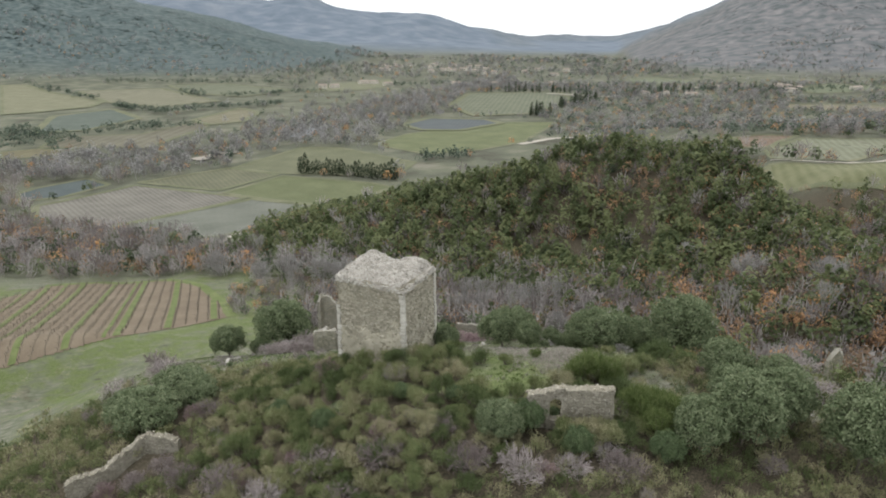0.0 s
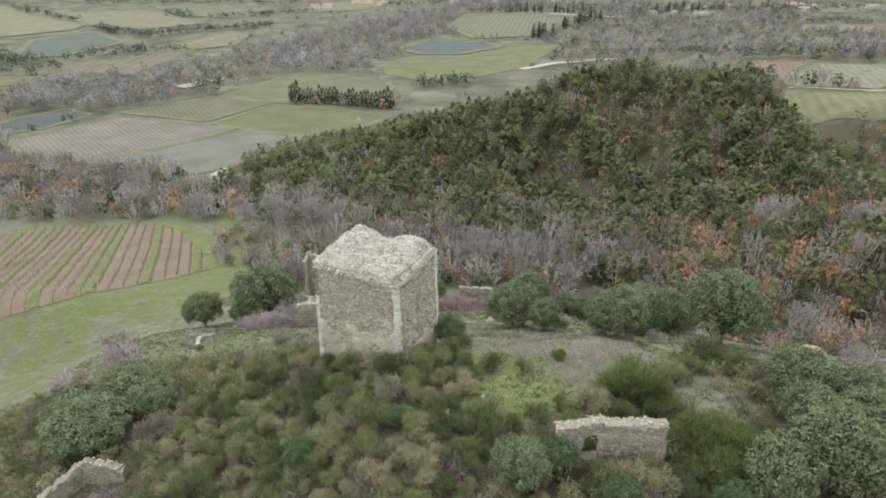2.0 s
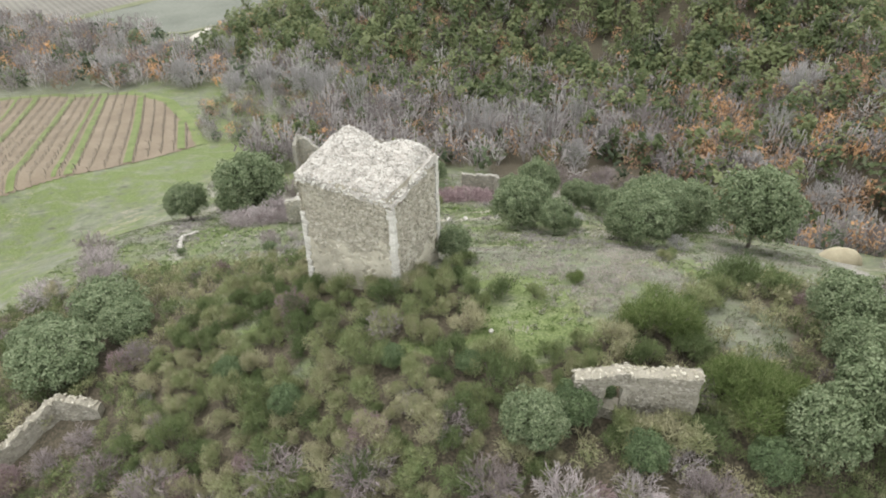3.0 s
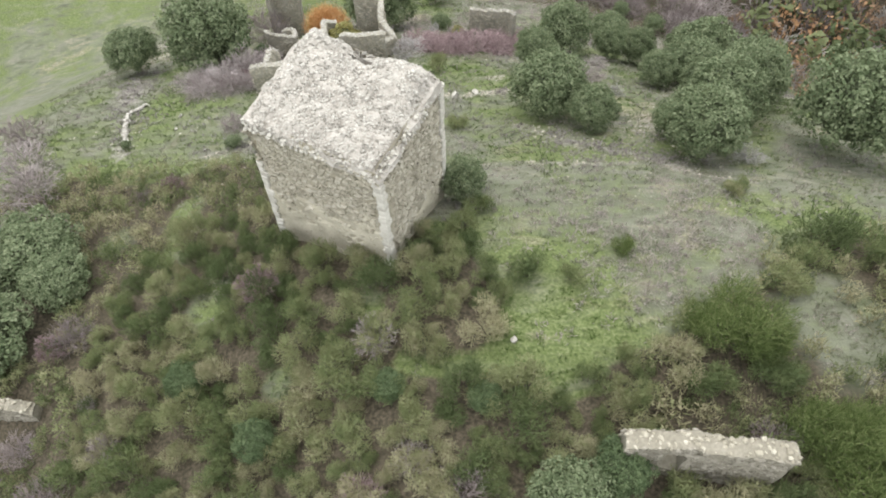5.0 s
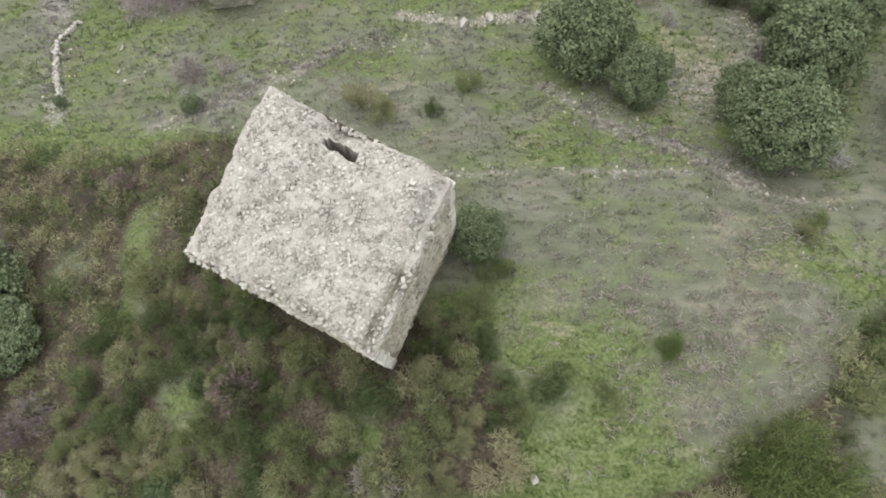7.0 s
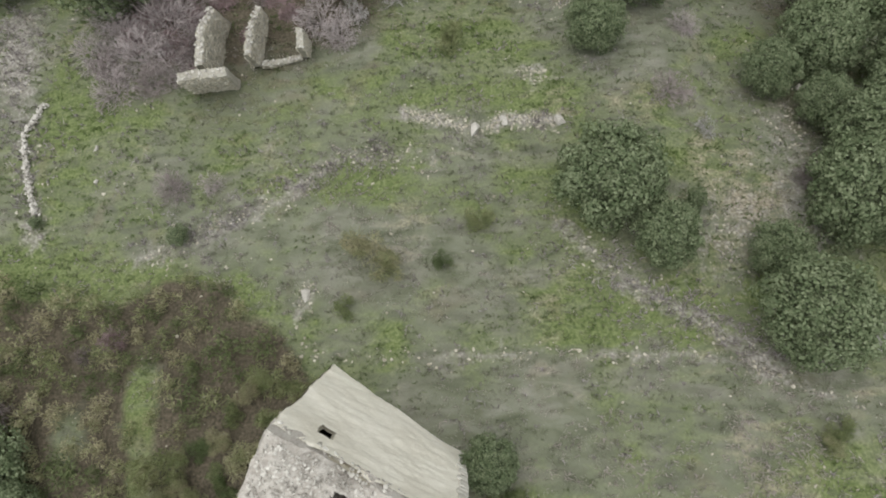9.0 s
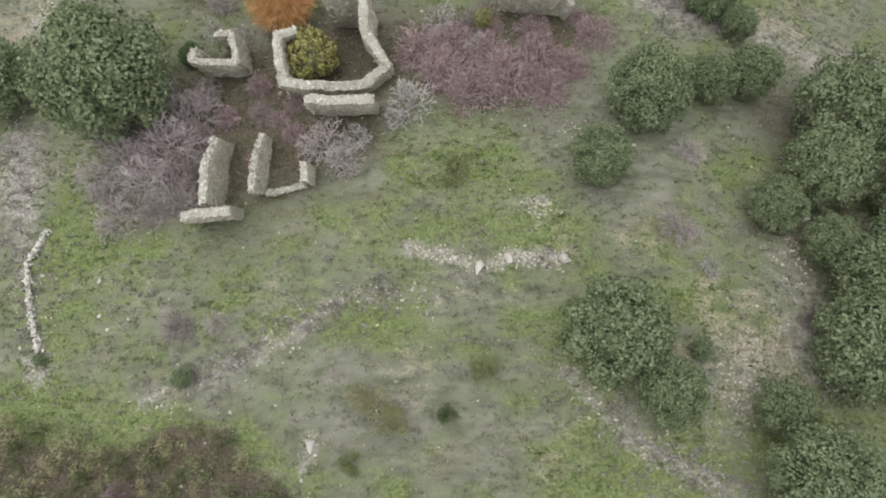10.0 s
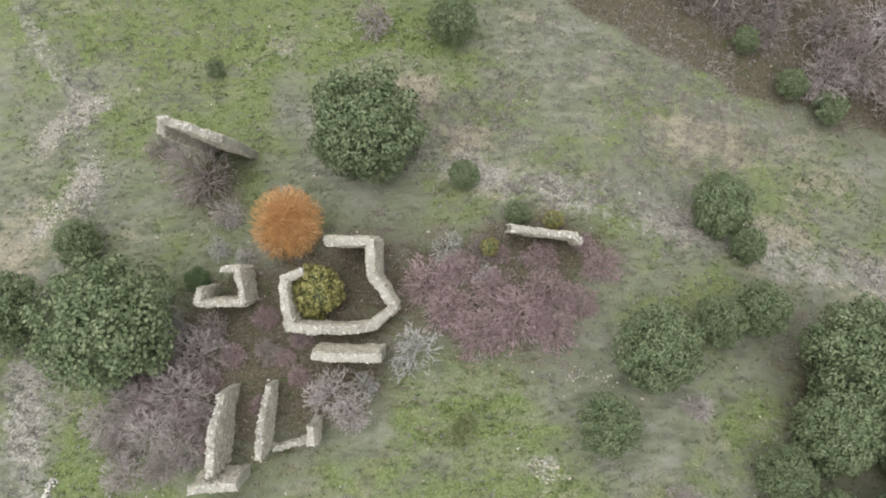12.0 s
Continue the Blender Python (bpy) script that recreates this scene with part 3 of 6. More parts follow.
BRUSH = [(60, 56), (40, 57), (30, 57.8), (21.2, 57.6), (17.9, 56.2), (15.5, 53.4), (11.8, 51.7), (10.3, 50.2), (7.0, 48.6), (5.4, 46.8), (2.5, 46.8), (1.1, 47.8), (-3.4, 48.2), (-3.1, 49.2), (0.7, 49.6), (1.9, 50.8), (2.0, 53.2), (0.7, 55.2), (-0.9, 56.5), (-4.0, 58.0),
         (-7.6, 62.8), (-9.2, 64.3), (-10.4, 66.0), (-13.0, 66.9), (-14.0, 68.7), (-17.3, 69.0), (-19.5, 67.5), (-25.6, 67.4), (-29.0, 68.5), (-34, 66.4), (-48, 66), (-66, 60), (-72, 40), (-64, 22), (-40, 12), (0, 8), (40, 10), (64, 24), (70, 42)]
CLEARINGS = [(-13.5, 53.2, 0.9, 1.5, 1.6), (-17.9, 62.4, 0.7, 1.6, 1.4), (-17.2, 58.0, 0.6, 1.3, 1.2), (-4.5, 51.7, 0.5, 1.6, 1.2), (18.6, 51.0, 1.7, 2.2, 1.6), (-22, 60.5, 0.8, 1.0, 1.0), (-9, 48.6, 0.6, 0.8, 1.0)]


def thicket(x, y):
    """How thickly the broom and bramble stand at a place, 0 to 1."""
    x, y = np.asarray(x, float), np.asarray(y, float)
    depth = np.where(inside(x, y, BRUSH), 1.0, -1.0) * off_line(x, y, BRUSH + BRUSH[:1])
    fringe = 0.45 + 2.2 * ease(20, 45, np.abs(x + 6)) + 2.0 * ease(36, 24, y)
    stand_of = ease(-0.6, 0.7, depth + fringe * (0.8 * rough(x, y, 3.1, 21) + 0.5 * rough(x, y, 9, 24)))
    lane = sum(much * bump(x, y, cx, cy, sx, sy) for cx, cy, sx, sy, much in CLEARINGS)
    lane = np.clip(lane, 0, 1) + 1.3 * np.exp(-(off_line(x, y, SAND) / 1.5) ** 2)
    return np.clip(stand_of - lane, 0, 1)


def greenness(x, y):
    """Where the winter turf is fresh, 0 to 1."""
    return 0.42 + 0.36 * rough(x, y, 7, 31) + 0.30 * rough(x, y, 2.2, 34)


def hill(x, y):
    return np.clip(bump(x, y, 82, 222, 34, 46) + bump(x, y, 26, 240, 42, 28) + bump(x, y, -30, 262, 40, 30), 0, 1)


def make_ground():
    xs = np.array(widening(-52, -4950, 0.45, 0.042)[::-1] + list(np.arange(-51.5, 52, 0.5)) + widening(52, 4950, 0.45, 0.042))
    ys = np.array(widening(34, -420, 0.5, 0.08)[::-1] + list(np.arange(34.5, 118, 0.5)) + widening(118.2, 4880, 0.45, 0.026))
    x, y = np.meshgrid(xs, ys)
    z = height(x, y)
    x, y = x.ravel(), y.ravel()
    ny, nx = z.shape
    i = (np.arange(ny - 1)[:, None] * nx + np.arange(nx - 1)[None]).ravel()
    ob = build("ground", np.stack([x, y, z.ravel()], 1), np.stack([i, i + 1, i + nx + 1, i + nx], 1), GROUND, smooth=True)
    z = z.ravel()
    n1, n2, n3 = rough(x, y, 7, 31), rough(x, y, 4, 32), rough(x, y, 11, 33)
    green = greenness(x, y)
    for cx, cy, sx, sy in ((3.8, 50.6, 3.4, 2.6), (8, 49.5, 3.5, 1.6), (2.4, 55, 1.0, 2.5), (-13.5, 53.2, 1.2, 1.8), (-17.9, 62.4, 0.9, 1.8), (-17.2, 58, 0.8, 1.5), (-4.5, 51.7, 0.7, 1.8), (-1, 48.8, 2.5, 0.7), (-24.5, 77.5, 2.6, 3), (-13.5, 67.5, 4, 1.3), (-6, 74, 3, 1.2), (0.5, 84, 2.4, 1.8), (-8, 112, 6, 3), (-25, 113, 5, 3), (9, 66.8, 3.5, 1), (18, 59.5, 4, 0.8), (-20, 68.5, 4, 1), (1, 79.8, 4, 0.8), (-24, 65, 3, 2), (6, 71, 1, 2)):
        green = green + 0.48 * bump(x, y, cx, cy, sx, sy)
    green = green + 0.20 * ease(100, 118, y) * (1 - ease(178, 190, y)) * ease(8, -25, x)
    straw = 0.14 + 0.34 * n2 + 0.12 * rough(x, y, 1.2, 37)
    for cx, cy, sx, sy in ((15, 60, 3, 2), (13, 73.5, 3, 3), (8, 79.5, 3, 1.2), (-0.5, 103.5, 3.5, 1.6), (-5, 107.5, 3.5, 1.2), (16, 104, 5, 1.5), (24, 101, 4, 2.5), (-34.5, 94, 2.5, 2.5)):
        straw = straw + 0.34 * bump(x, y, cx, cy, sx, sy)
    straw = straw + 0.5 * bump(x, y, -0.2, 103.2, 1.6, 0.9, -25) + 0.5 * bump(x, y, -6.0, 107.8, 2.2, 0.7, 15) + 0.3 * np.exp(-((off_line(x, y, TRACK) - 1.2) / 1.0) ** 2) * (n2 > -0.1)
    stony = 0.12 + 0.30 * n2 * (n3 > 0)
    for line, wide, much in ((TRACK, 1.9, 0.6), (PATH, 0.35, 0.42), (TERRACE, 0.8, 0.5), (LEDGE, 0.55, 0.62), (BANK, 0.75, 0.5), (FARM_PATH, 1.1, 0.45), (SCREE, 1.0, 0.7), (SCREE_UP, 1.0, 0.65), (SAND, 1.6, 0.75)):
        stony = stony + much * np.exp(-((off_line(x, y, line) + 0.5 * wide * n2) / wide) ** 2) * (0.85 + 0.6 * rough(x, y, 2.0, 35))
    stony = stony + 0.36 * bump(x, y, 15, 71, 3.2, 2.6) + 0.36 * bump(x, y, 19, 79, 1.2, 3.5) + 0.42 * bump(x, y, -9.2, 68, 0.5, 0.9) + 0.34 * bump(x, y, 4, 81.3, 1.3, 0.7) + 0.3 * bump(x, y, -31, 84, 2, 3) + 0.25 * bump(x, y, 19.4, 51.2, 0.6, 1.8)
    stony = stony + 0.30 * bump(x, y, 40, 187, 7, 14, 15) + 0.3 * bump(x, y, 60, 190, 6, 13, -10)
    litter = 0.9 * thicket(x, y) + 0.10 + 0.2 * n3
    for cx, cy, sx, sy in ((-16, 87, 4.5, 5.5), (2, 91, 5.5, 3.5), (-9, 93, 4, 3), (-9, 86, 3, 2), (23, 86, 3.5, 6), (5, 95, 4, 1.5), (-20, 100, 2.5, 2.5), (-15.5, 88.5, 3.5, 2.0)):
        litter = litter + 0.55 * bump(x, y, cx, cy, sx, sy)
    wooded = np.maximum(ease(-0.8, 0.8, y + 0.8 * rough(x, y, 2, 36) - np.interp(x, [8, 12.8, 22.3, 33, 60], [116, 113, 108, 106, 98])) * ease(5, 10, x), ease(118, 130, y) * ease(-30, -18, x))
    litter = litter + 0.75 * wooded * (y < 320)
    litter = litter + 0.7 * bump(x, y, 33, 111, 6, 6)
    dry = (1 - ease(130, 220, y) * 0.6)
    far = ease(1000, 1350, y)
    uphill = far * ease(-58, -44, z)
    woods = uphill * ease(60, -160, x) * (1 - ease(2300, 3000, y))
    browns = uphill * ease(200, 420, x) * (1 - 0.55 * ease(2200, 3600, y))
    # where the far range takes the blue that paints distance haze
    hazy_blues = ease(2200, 3000, y)
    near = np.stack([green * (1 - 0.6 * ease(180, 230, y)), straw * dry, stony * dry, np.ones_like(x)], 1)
    away = np.stack([woods, np.clip(hazy_blues - 0.6 * browns, 0, 1), browns, np.ones_like(x)], 1)
    for name, values in (("near_zones", near), ("far_zones", away)):
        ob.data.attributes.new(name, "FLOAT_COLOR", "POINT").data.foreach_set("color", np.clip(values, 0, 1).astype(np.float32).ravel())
    plain = ease(185, 230, y) * (1 - ease(0.08, 0.25, hill(x, y))) * (1 - 0.9 * ease(60, 90, x) * ease(260, 235, y) * ease(190, 165, x))
    for name, values in (("litter", litter), ("plain", plain)):
        ob.data.attributes.new(name, "FLOAT", "POINT").data.foreach_set("value", np.clip(values, 0, 1).astype(np.float32))
    tagged(ob, "grassy limestone knoll falling to a wide farmed valley", "ground", kind="structure")


make_ground()


def draped(name, polygon, mat, lift, step, label, category):
    """A patch of land laid over the ground inside a polygon."""
    p = np.array(polygon, float)
    lo, hi = p.min(0), p.max(0)
    xs, ys = np.arange(lo[0], hi[0] + step, step), np.arange(lo[1], hi[1] + step, step)
    x, y = np.meshgrid(xs, ys)
    ny, nx = x.shape
    i = (np.arange(ny - 1)[:, None] * nx + np.arange(nx - 1)[None]).ravel()
    f = np.stack([i, i + 1, i + nx + 1, i + nx], 1)
    cx, cy = x.ravel()[f].mean(1), y.ravel()[f].mean(1)
    wobble = 0.7 * step
    f = f[inside(cx + wobble * rough(cx, cy, 12 * step, 41), cy + wobble * rough(cx, cy, 12 * step, 42), polygon)]
    used, f = np.unique(f, return_inverse=True)
    x, y = x.ravel()[used], y.ravel()[used]
    ob = build(name, np.stack([x, y, height(x, y) + lift], 1), f.reshape(-1, 4), mat, smooth=True)
    return tagged(ob, label, category, kind="structure")


VERGE = material("field_verge_grass", [(0.085, 0.098, 0.052), (0.140, 0.148, 0.088), (0.210, 0.198, 0.135)], 14, 1.0, relief=0.0)


def verge_round(outline, wide, lift, parent):
    """A strip of rough grass along the edge of a field."""
    p = along(outline + outline[:1], wide * 0.7)
    p = np.concatenate([p, p[:1]])
    n = np.gradient(p, axis=0)
    n = np.stack([n[:, 1], -n[:, 0]], 1) / np.hypot(n[:, 0], n[:, 1])[:, None]
    half = (wide * 0.5 * (1 + 0.35 * rough(p[:, 0], p[:, 1], wide * 2.5, 43)))[:, None]
    q = np.stack([p - n * half, p, p + n * half], 1)
    v, f = sheet(np.concatenate([q, (height(q[..., 0], q[..., 1]) + lift + 0.04 * np.array((0, 1, 0)))[..., None]], 2))
    build("grass_verge", v, f, VERGE, parent, "rough grass verge")


for field_name, (outline, (soil, crop, spacing, turn), words) in FIELDS.items():
    soil, crop = (tuple(c * k for c, k in zip(tone, (0.88, 0.92, 0.94))) for tone in (soil, crop))
    far_off = min(q[1] for q in outline) > 550
    patch = draped(field_name, outline, field_material(field_name, soil, crop, spacing, turn, 0.16), 0.45 if far_off else 0.14, 6.0 if far_off else 2.0, words, "field")
    verge_round(outline, 8.0 if far_off else 3.6, 0.65 if far_off else 0.26, patch)

# ---------------------------------------------------------------- the tower
FRONT, LEFT, BACK, RIGHT = np.array((-3.55, 54.65)), np.array((-10.05, 58.3)), np.array((-7.4, 64.4)), np.array((-0.85, 60.7))


def shake(p, size, much, seed):
    """Moves points by soft noise, the same for the same place."""
    x, y, z = p[:, 0], p[:, 1], p[:, 2]
    return p + much * np.stack([rough(y + 0.31 * x, z + 0.2 * x, size, seed), rough(x - 0.27 * y, z - 0.2 * y, size, seed + 4), rough(x + 0.4 * z, y - 0.3 * z, size, seed + 8)], 1)


def wall_grid(a, b, z0, z1, step, out=0.0, mid=None):
    """A grid on the tower's side from corner a to corner b, pushed outwards by out(s, z)."""
    n = int(np.hypot(*(b - a)) / step) + 1
    s, z = np.meshgrid(np.linspace(0, 1, n), np.linspace(z0, z1, int((z1 - z0) / step) + 1))
    normal = np.array((b[1] - a[1], a[0] - b[0])) / np.hypot(*(b - a))
    push = out(s, z) if callable(out) else out
    p = np.stack([a[0] + (b[0] - a[0]) * s + normal[0] * push, a[1] + (b[1] - a[1]) * s + normal[1] * push, z], 2)
    return p, normal


def tower_top(u, v):
    """The rubble crown's height; u runs from the front corner to the left one, v to the right one."""
    z = 6.95 + 0.42 * ease(0.0, 0.14, np.minimum(np.minimum(u, 1 - u), np.minimum(v, 1 - v)))
    z = z + 0.10 * bump(u, v, 0.90, 0.92, 0.12, 0.12) + 0.25 * bump(u, v, 0.80, 0.75, 0.2, 0.25) + 0.55 * bump(u, v, 0.22, 0.90, 0.17, 0.10) + 0.35 * bump(u, v, 0.98, 0.5, 0.10, 0.3)
    z = z - 0.62 * bump(u, v, 0.56, 1.0, 0.09, 0.10) - 0.12 * (1 - ease(0.03, 0.08, u)) - 0.18 * bump(u, v, 0.3, 0.3, 0.2, 0.25)
    return z


def corner_point(u, v):
    w = [((1 - u) * (1 - v)), u * (1 - v), u * v, (1 - u) * v]
    return sum(k[..., None] * c for k, c in zip(w, (FRONT, LEFT, BACK, RIGHT)))


def make_tower():
    rng = np.random.default_rng(11)
    tower = tagged(new("ruined_tower"), "square roofless limestone tower, its rubble top broken and bleached", "tower")
    tower.location = (-5.5, 59.5, -2.0)
    shift = np.array((5.5, -59.5, 2.0))
    base = -7.5

    def rubble_push(side):
        def push(s, z):
            ledge = 0.0 * s
            if side == 0:   # front corner to left corner: set back above a ledge near the left end
                ledge = -0.20 * ease(3.9, 4.15, z) * ease(0.45, 0.8, s)
            if side == 3:
                ledge = -0.24 * ease(6.05, 6.25, z)
            return ledge - 0.10 * ease(6.5, 7.0, z)
        return push

    def loophole(c, here):
        along_wall = np.hypot(c[:, 0] - BACK[0], c[:, 1] - BACK[1])
        return here & (np.abs(along_wall - 1.75) < 0.28) & (np.abs(c[:, 2] - 4.9) < 0.55)

    sides = [(LEFT, FRONT), (BACK, LEFT), (RIGHT, BACK), (FRONT, RIGHT)]
    body = []
    for k, (a, b) in enumerate(sides):
        f = rubble_push((0, 1, 2, 3)[k])
        flip = (lambda g: (lambda s, z: g(1 - s, z)))(f) if k == 0 else f
        p, _ = wall_grid(a, b, base, 7.05, 0.22, flip)
        v, faces = sheet(p)
        faces = faces[~loophole(v[faces].mean(1), k == 2)]
        body.append((shake(shake(v, 0.55, 0.10, 51), 2.5, 0.12, 52), faces))
    v, f = join(body)
    build("rubble_core", v + shift, f, RUBBLE, tower, "brown-grey rubble masonry")
    # the crown, with the slit that goes down into the vault
    n = 76
    u, w = np.meshgrid(np.linspace(-0.014, 1.014, n), np.linspace(-0.014, 1.014, n))
    q = corner_point(u, w)
    z = tower_top(u, w) + 0.10 * rough(q[..., 0], q[..., 1], 0.7, 55) + 0.10 * rough(q[..., 0], q[..., 1], 0.3, 56) + 0.06 * rough(q[..., 0], q[..., 1], 0.15, 59)
    rim = (np.minimum(u, w) < -0.006) | (np.maximum(u, w) > 1.006)
    z = np.where(rim, 6.55 + 0.2 * rough(q[..., 0], q[..., 1], 0.5, 58), z)
    slit = inside(q[..., 0], q[..., 1], [(-4.36, 61.40), (-4.12, 61.68), (-5.20, 62.16), (-5.42, 61.88)])
    z = np.where(slit, 5.9, z)
    v, f = sheet(np.concatenate([q, z[..., None]], 2))
    v = shake(v, 0.7, 0.17, 57)
    build("rubble_crown", v + shift, f[:, ::-1], TOPCRUST, tower, "bleached mortar and rubble crown with a dark slit")
    m = 4600
    u, w = rng.uniform(0.02, 0.98, m), rng.uniform(0.02, 0.98, m)
    q = corner_point(u, w)
    keep = ~inside(q[:, 0], q[:, 1], [(-4.26, 61.28), (-4.00, 61.70), (-5.18, 62.28), (-5.56, 61.84)])
    u, w, q = u[keep], w[keep], q[keep]
    half = rng.uniform(0.02, 0.075, (len(u), 1)) * rng.uniform(0.7, 1.3, (len(u), 3))
    at = np.concatenate([q, (tower_top(u, w) + 0.10 * rough(q[:, 0], q[:, 1], 0.7, 55) + 0.01)[:, None]], 1)
    at = shake(at, 0.7, 0.17, 57)
    rim_protos = []
    for k in range(6):
        me = build("rim_stone", *lump(rng), RIMSTONE)
        rim_protos.append(me.data)
        bpy.data.objects.remove(me)
    # a ragged double course of pale stones round the rim
    rims = []
    for a, b in ((LEFT, FRONT), (FRONT, RIGHT), (RIGHT, BACK), (BACK, LEFT)):
        length = np.hypot(*(b - a))
        out = np.array((b[1] - a[1], a[0] - b[0])) / length
        for level, back in ((6.62, 0.05), (6.80, 0.0), (6.98, -0.12)):
            s = np.arange(0.1, length - 0.05, 0.15) + rng.normal(0, 0.04, len(np.arange(0.1, length - 0.05, 0.15)))
            drop = 0.12 if a is FRONT else 0.0
            p = a + (b - a) * (s / length)[:, None] + out * (back + rng.normal(0, 0.03, len(s)))[:, None]
            rims.append(np.column_stack([p, level - drop + rng.normal(0, 0.05, len(s))]))
    for row, part_of in enumerate(rims):
        part_of = shake(part_of[rng.random(len(part_of)) < 0.86], 2.5, 0.12, 52)
        size = rng.uniform(0.05, 0.115, (len(part_of), 1)) * rng.uniform(0.7, 1.2, (len(part_of), 3))
        if row in (0, 1, 3, 4, 5):
            for p, r in zip(part_of, size):
                again("rim_stone", rim_protos[rng.integers(6)], tower, Matrix.LocRotScale(Vector(p + shift), Euler((rng.normal(0, 0.3), rng.normal(0, 0.3), rng.random() * 6.28)), Vector(r)))
        else:
            at, half = np.concatenate([at, part_of]), np.concatenate([half, size])
    v, f = many_lumps(rng, at + shift, half)
    tagged(build("loose_rubble", v, f, TOPSTONES, tower, "loose bleached stones on the crown"), kind="stuff")
    # lime render on the lower walls, its upper edge broken
    coats = []
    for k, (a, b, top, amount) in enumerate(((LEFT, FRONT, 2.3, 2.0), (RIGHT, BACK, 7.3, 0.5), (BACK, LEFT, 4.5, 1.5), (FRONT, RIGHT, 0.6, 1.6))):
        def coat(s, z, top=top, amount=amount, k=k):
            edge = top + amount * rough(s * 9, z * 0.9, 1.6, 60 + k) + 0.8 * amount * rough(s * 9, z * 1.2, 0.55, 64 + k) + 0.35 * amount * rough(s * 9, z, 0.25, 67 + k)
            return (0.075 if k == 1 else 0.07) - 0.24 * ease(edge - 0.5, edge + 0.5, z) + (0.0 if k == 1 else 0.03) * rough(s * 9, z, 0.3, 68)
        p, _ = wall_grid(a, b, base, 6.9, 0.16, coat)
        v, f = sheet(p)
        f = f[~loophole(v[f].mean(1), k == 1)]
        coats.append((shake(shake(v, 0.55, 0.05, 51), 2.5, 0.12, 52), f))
    # the back wall takes the plaster with its brightness put into the colour
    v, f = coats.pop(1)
    build("back_plaster", v + shift, f, CREAM, tower, "smooth cream lime plaster, brightened in its colour, with a small loophole")
    v, f = join(coats)
    build("lime_render", v + shift, f, COAT, tower, "pale weathered lime render on the lower walls")
    # facing stones in rough courses
    protos = []
    for k in range(8):
        v, f = lump(rng, 0.14)
        me = build("stone", v, f, STONE)
        protos.append(me.data)
        bpy.data.objects.remove(me)
    singles, rest_at, rest_half, rest_turn = 0, [], [], []
    for k, (a, b, low, high) in enumerate(((LEFT, FRONT, -3.0, 6.75), (FRONT, RIGHT, -2.0, 6.0), (BACK, LEFT, -2.0, 6.75))):
        length = np.hypot(*(b - a))
        normal = np.array((b[1] - a[1], a[0] - b[0])) / length
        way = (b - a) / length
        zz = low
        while zz < high:
            rise = rng.uniform(0.13, 0.24)
            s = rng.uniform(0.05, 0.3)
            while s < length - 0.2:
                wide = rng.uniform(0.14, 0.40)
                set_back = -0.20 * float(ease(3.9, 4.15, zz) * ease(0.45, 0.8, 1 - s / length)) if k == 0 else 0.0
                set_back -= 0.10 * float(ease(6.5, 7.0, zz))
                edge = (2.6, 1.0, 3.0)[k] + 1.3 * float(rough(s, zz, 1.3, 71 + k))
                corner = (k == 0 and s > length - 0.55) or (k == 1 and (s < 0.45 or s > length - 0.5))
                bare_here = zz > edge - 0.3
                if rng.random() < (0.93 if bare_here else 0.25) and not corner:
                    p = np.array((*(a + way * (s + wide / 2) + normal * (set_back + rng.uniform(-0.03, 0.05) - (0 if bare_here else 0.02))), zz + rise / 2 + rng.normal(0, 0.03)))
                    p = shake(shake(p[None], 0.55, 0.10, 51), 2.5, 0.12, 52)[0] + shift
                    half = np.array((wide * 0.53, rng.uniform(0.07, 0.13), rise * 0.52))
                    turn = math.atan2(way[1], way[0]) + rng.normal(0, 0.08)
                    if k == 0 and singles < 300 and zz > 3.6:
                        again("stone", protos[rng.integers(8)], tower, Matrix.LocRotScale(p, Euler((rng.normal(0, 0.1), rng.normal(0, 0.12), turn)), Vector(half)))
                        singles += 1
                    else:
                        rest_at.append(p), rest_half.append(half), rest_turn.append(turn)
                s += wide * rng.uniform(0.95, 1.15)
            zz += rise * 0.97
    v, f = many_lumps(rng, np.array(rest_at), np.array(rest_half), rest_turn, 0.1)
    tagged(build("rubble_facing", v, f, STONES, tower, "coursed rubble facing stones"), kind="stuff")
    # dressed quoins at the corners
    block = bmesh.new()
    bmesh.ops.create_cube(block, size=2.0)
    bmesh.ops.bevel(block, geom=block.edges[:], offset=0.16, segments=1, affect="EDGES")
    quoin = bpy.data.meshes.new("quoin")
    block.to_mesh(quoin)
    block.free()
    quoin.materials.append(QUOIN)
    for corner, one, two, low, high in ((FRONT, LEFT, RIGHT, -0.6, 6.35), (RIGHT, FRONT, BACK, -1.2, 6.7), (LEFT, FRONT, BACK, -3.0, 3.95)):
        zz, flip = low, False
        while zz < high:
            rise = min(rng.uniform(0.26, 0.42), high - zz + 0.05)
            a, b = (one, two) if flip else (two, one)
            da, db = (a - corner) / np.hypot(*(a - corner)), (b - corner) / np.hypot(*(b - corner))
            la, lb = rng.uniform(0.19, 0.27), rng.uniform(0.16, 0.22)
            p = corner + da * (la - 0.14) + db * (lb - 0.14)
            p = shake(np.array((*p, zz + rise / 2))[None], 2.5, 0.12, 52)[0] + shift
            again("quoin", quoin, tower, Matrix.LocRotScale(p, Euler((rng.normal(0, 0.02), rng.normal(0, 0.02), math.atan2(da[1], da[0]) + rng.normal(0, 0.03))), Vector((la, lb, rise * 0.49))))
            zz += rise
            flip = not flip


make_tower()


# ---------------------------------------------------------------- the broken walls
PILLAR = (45.0, 67.0, -5.8)


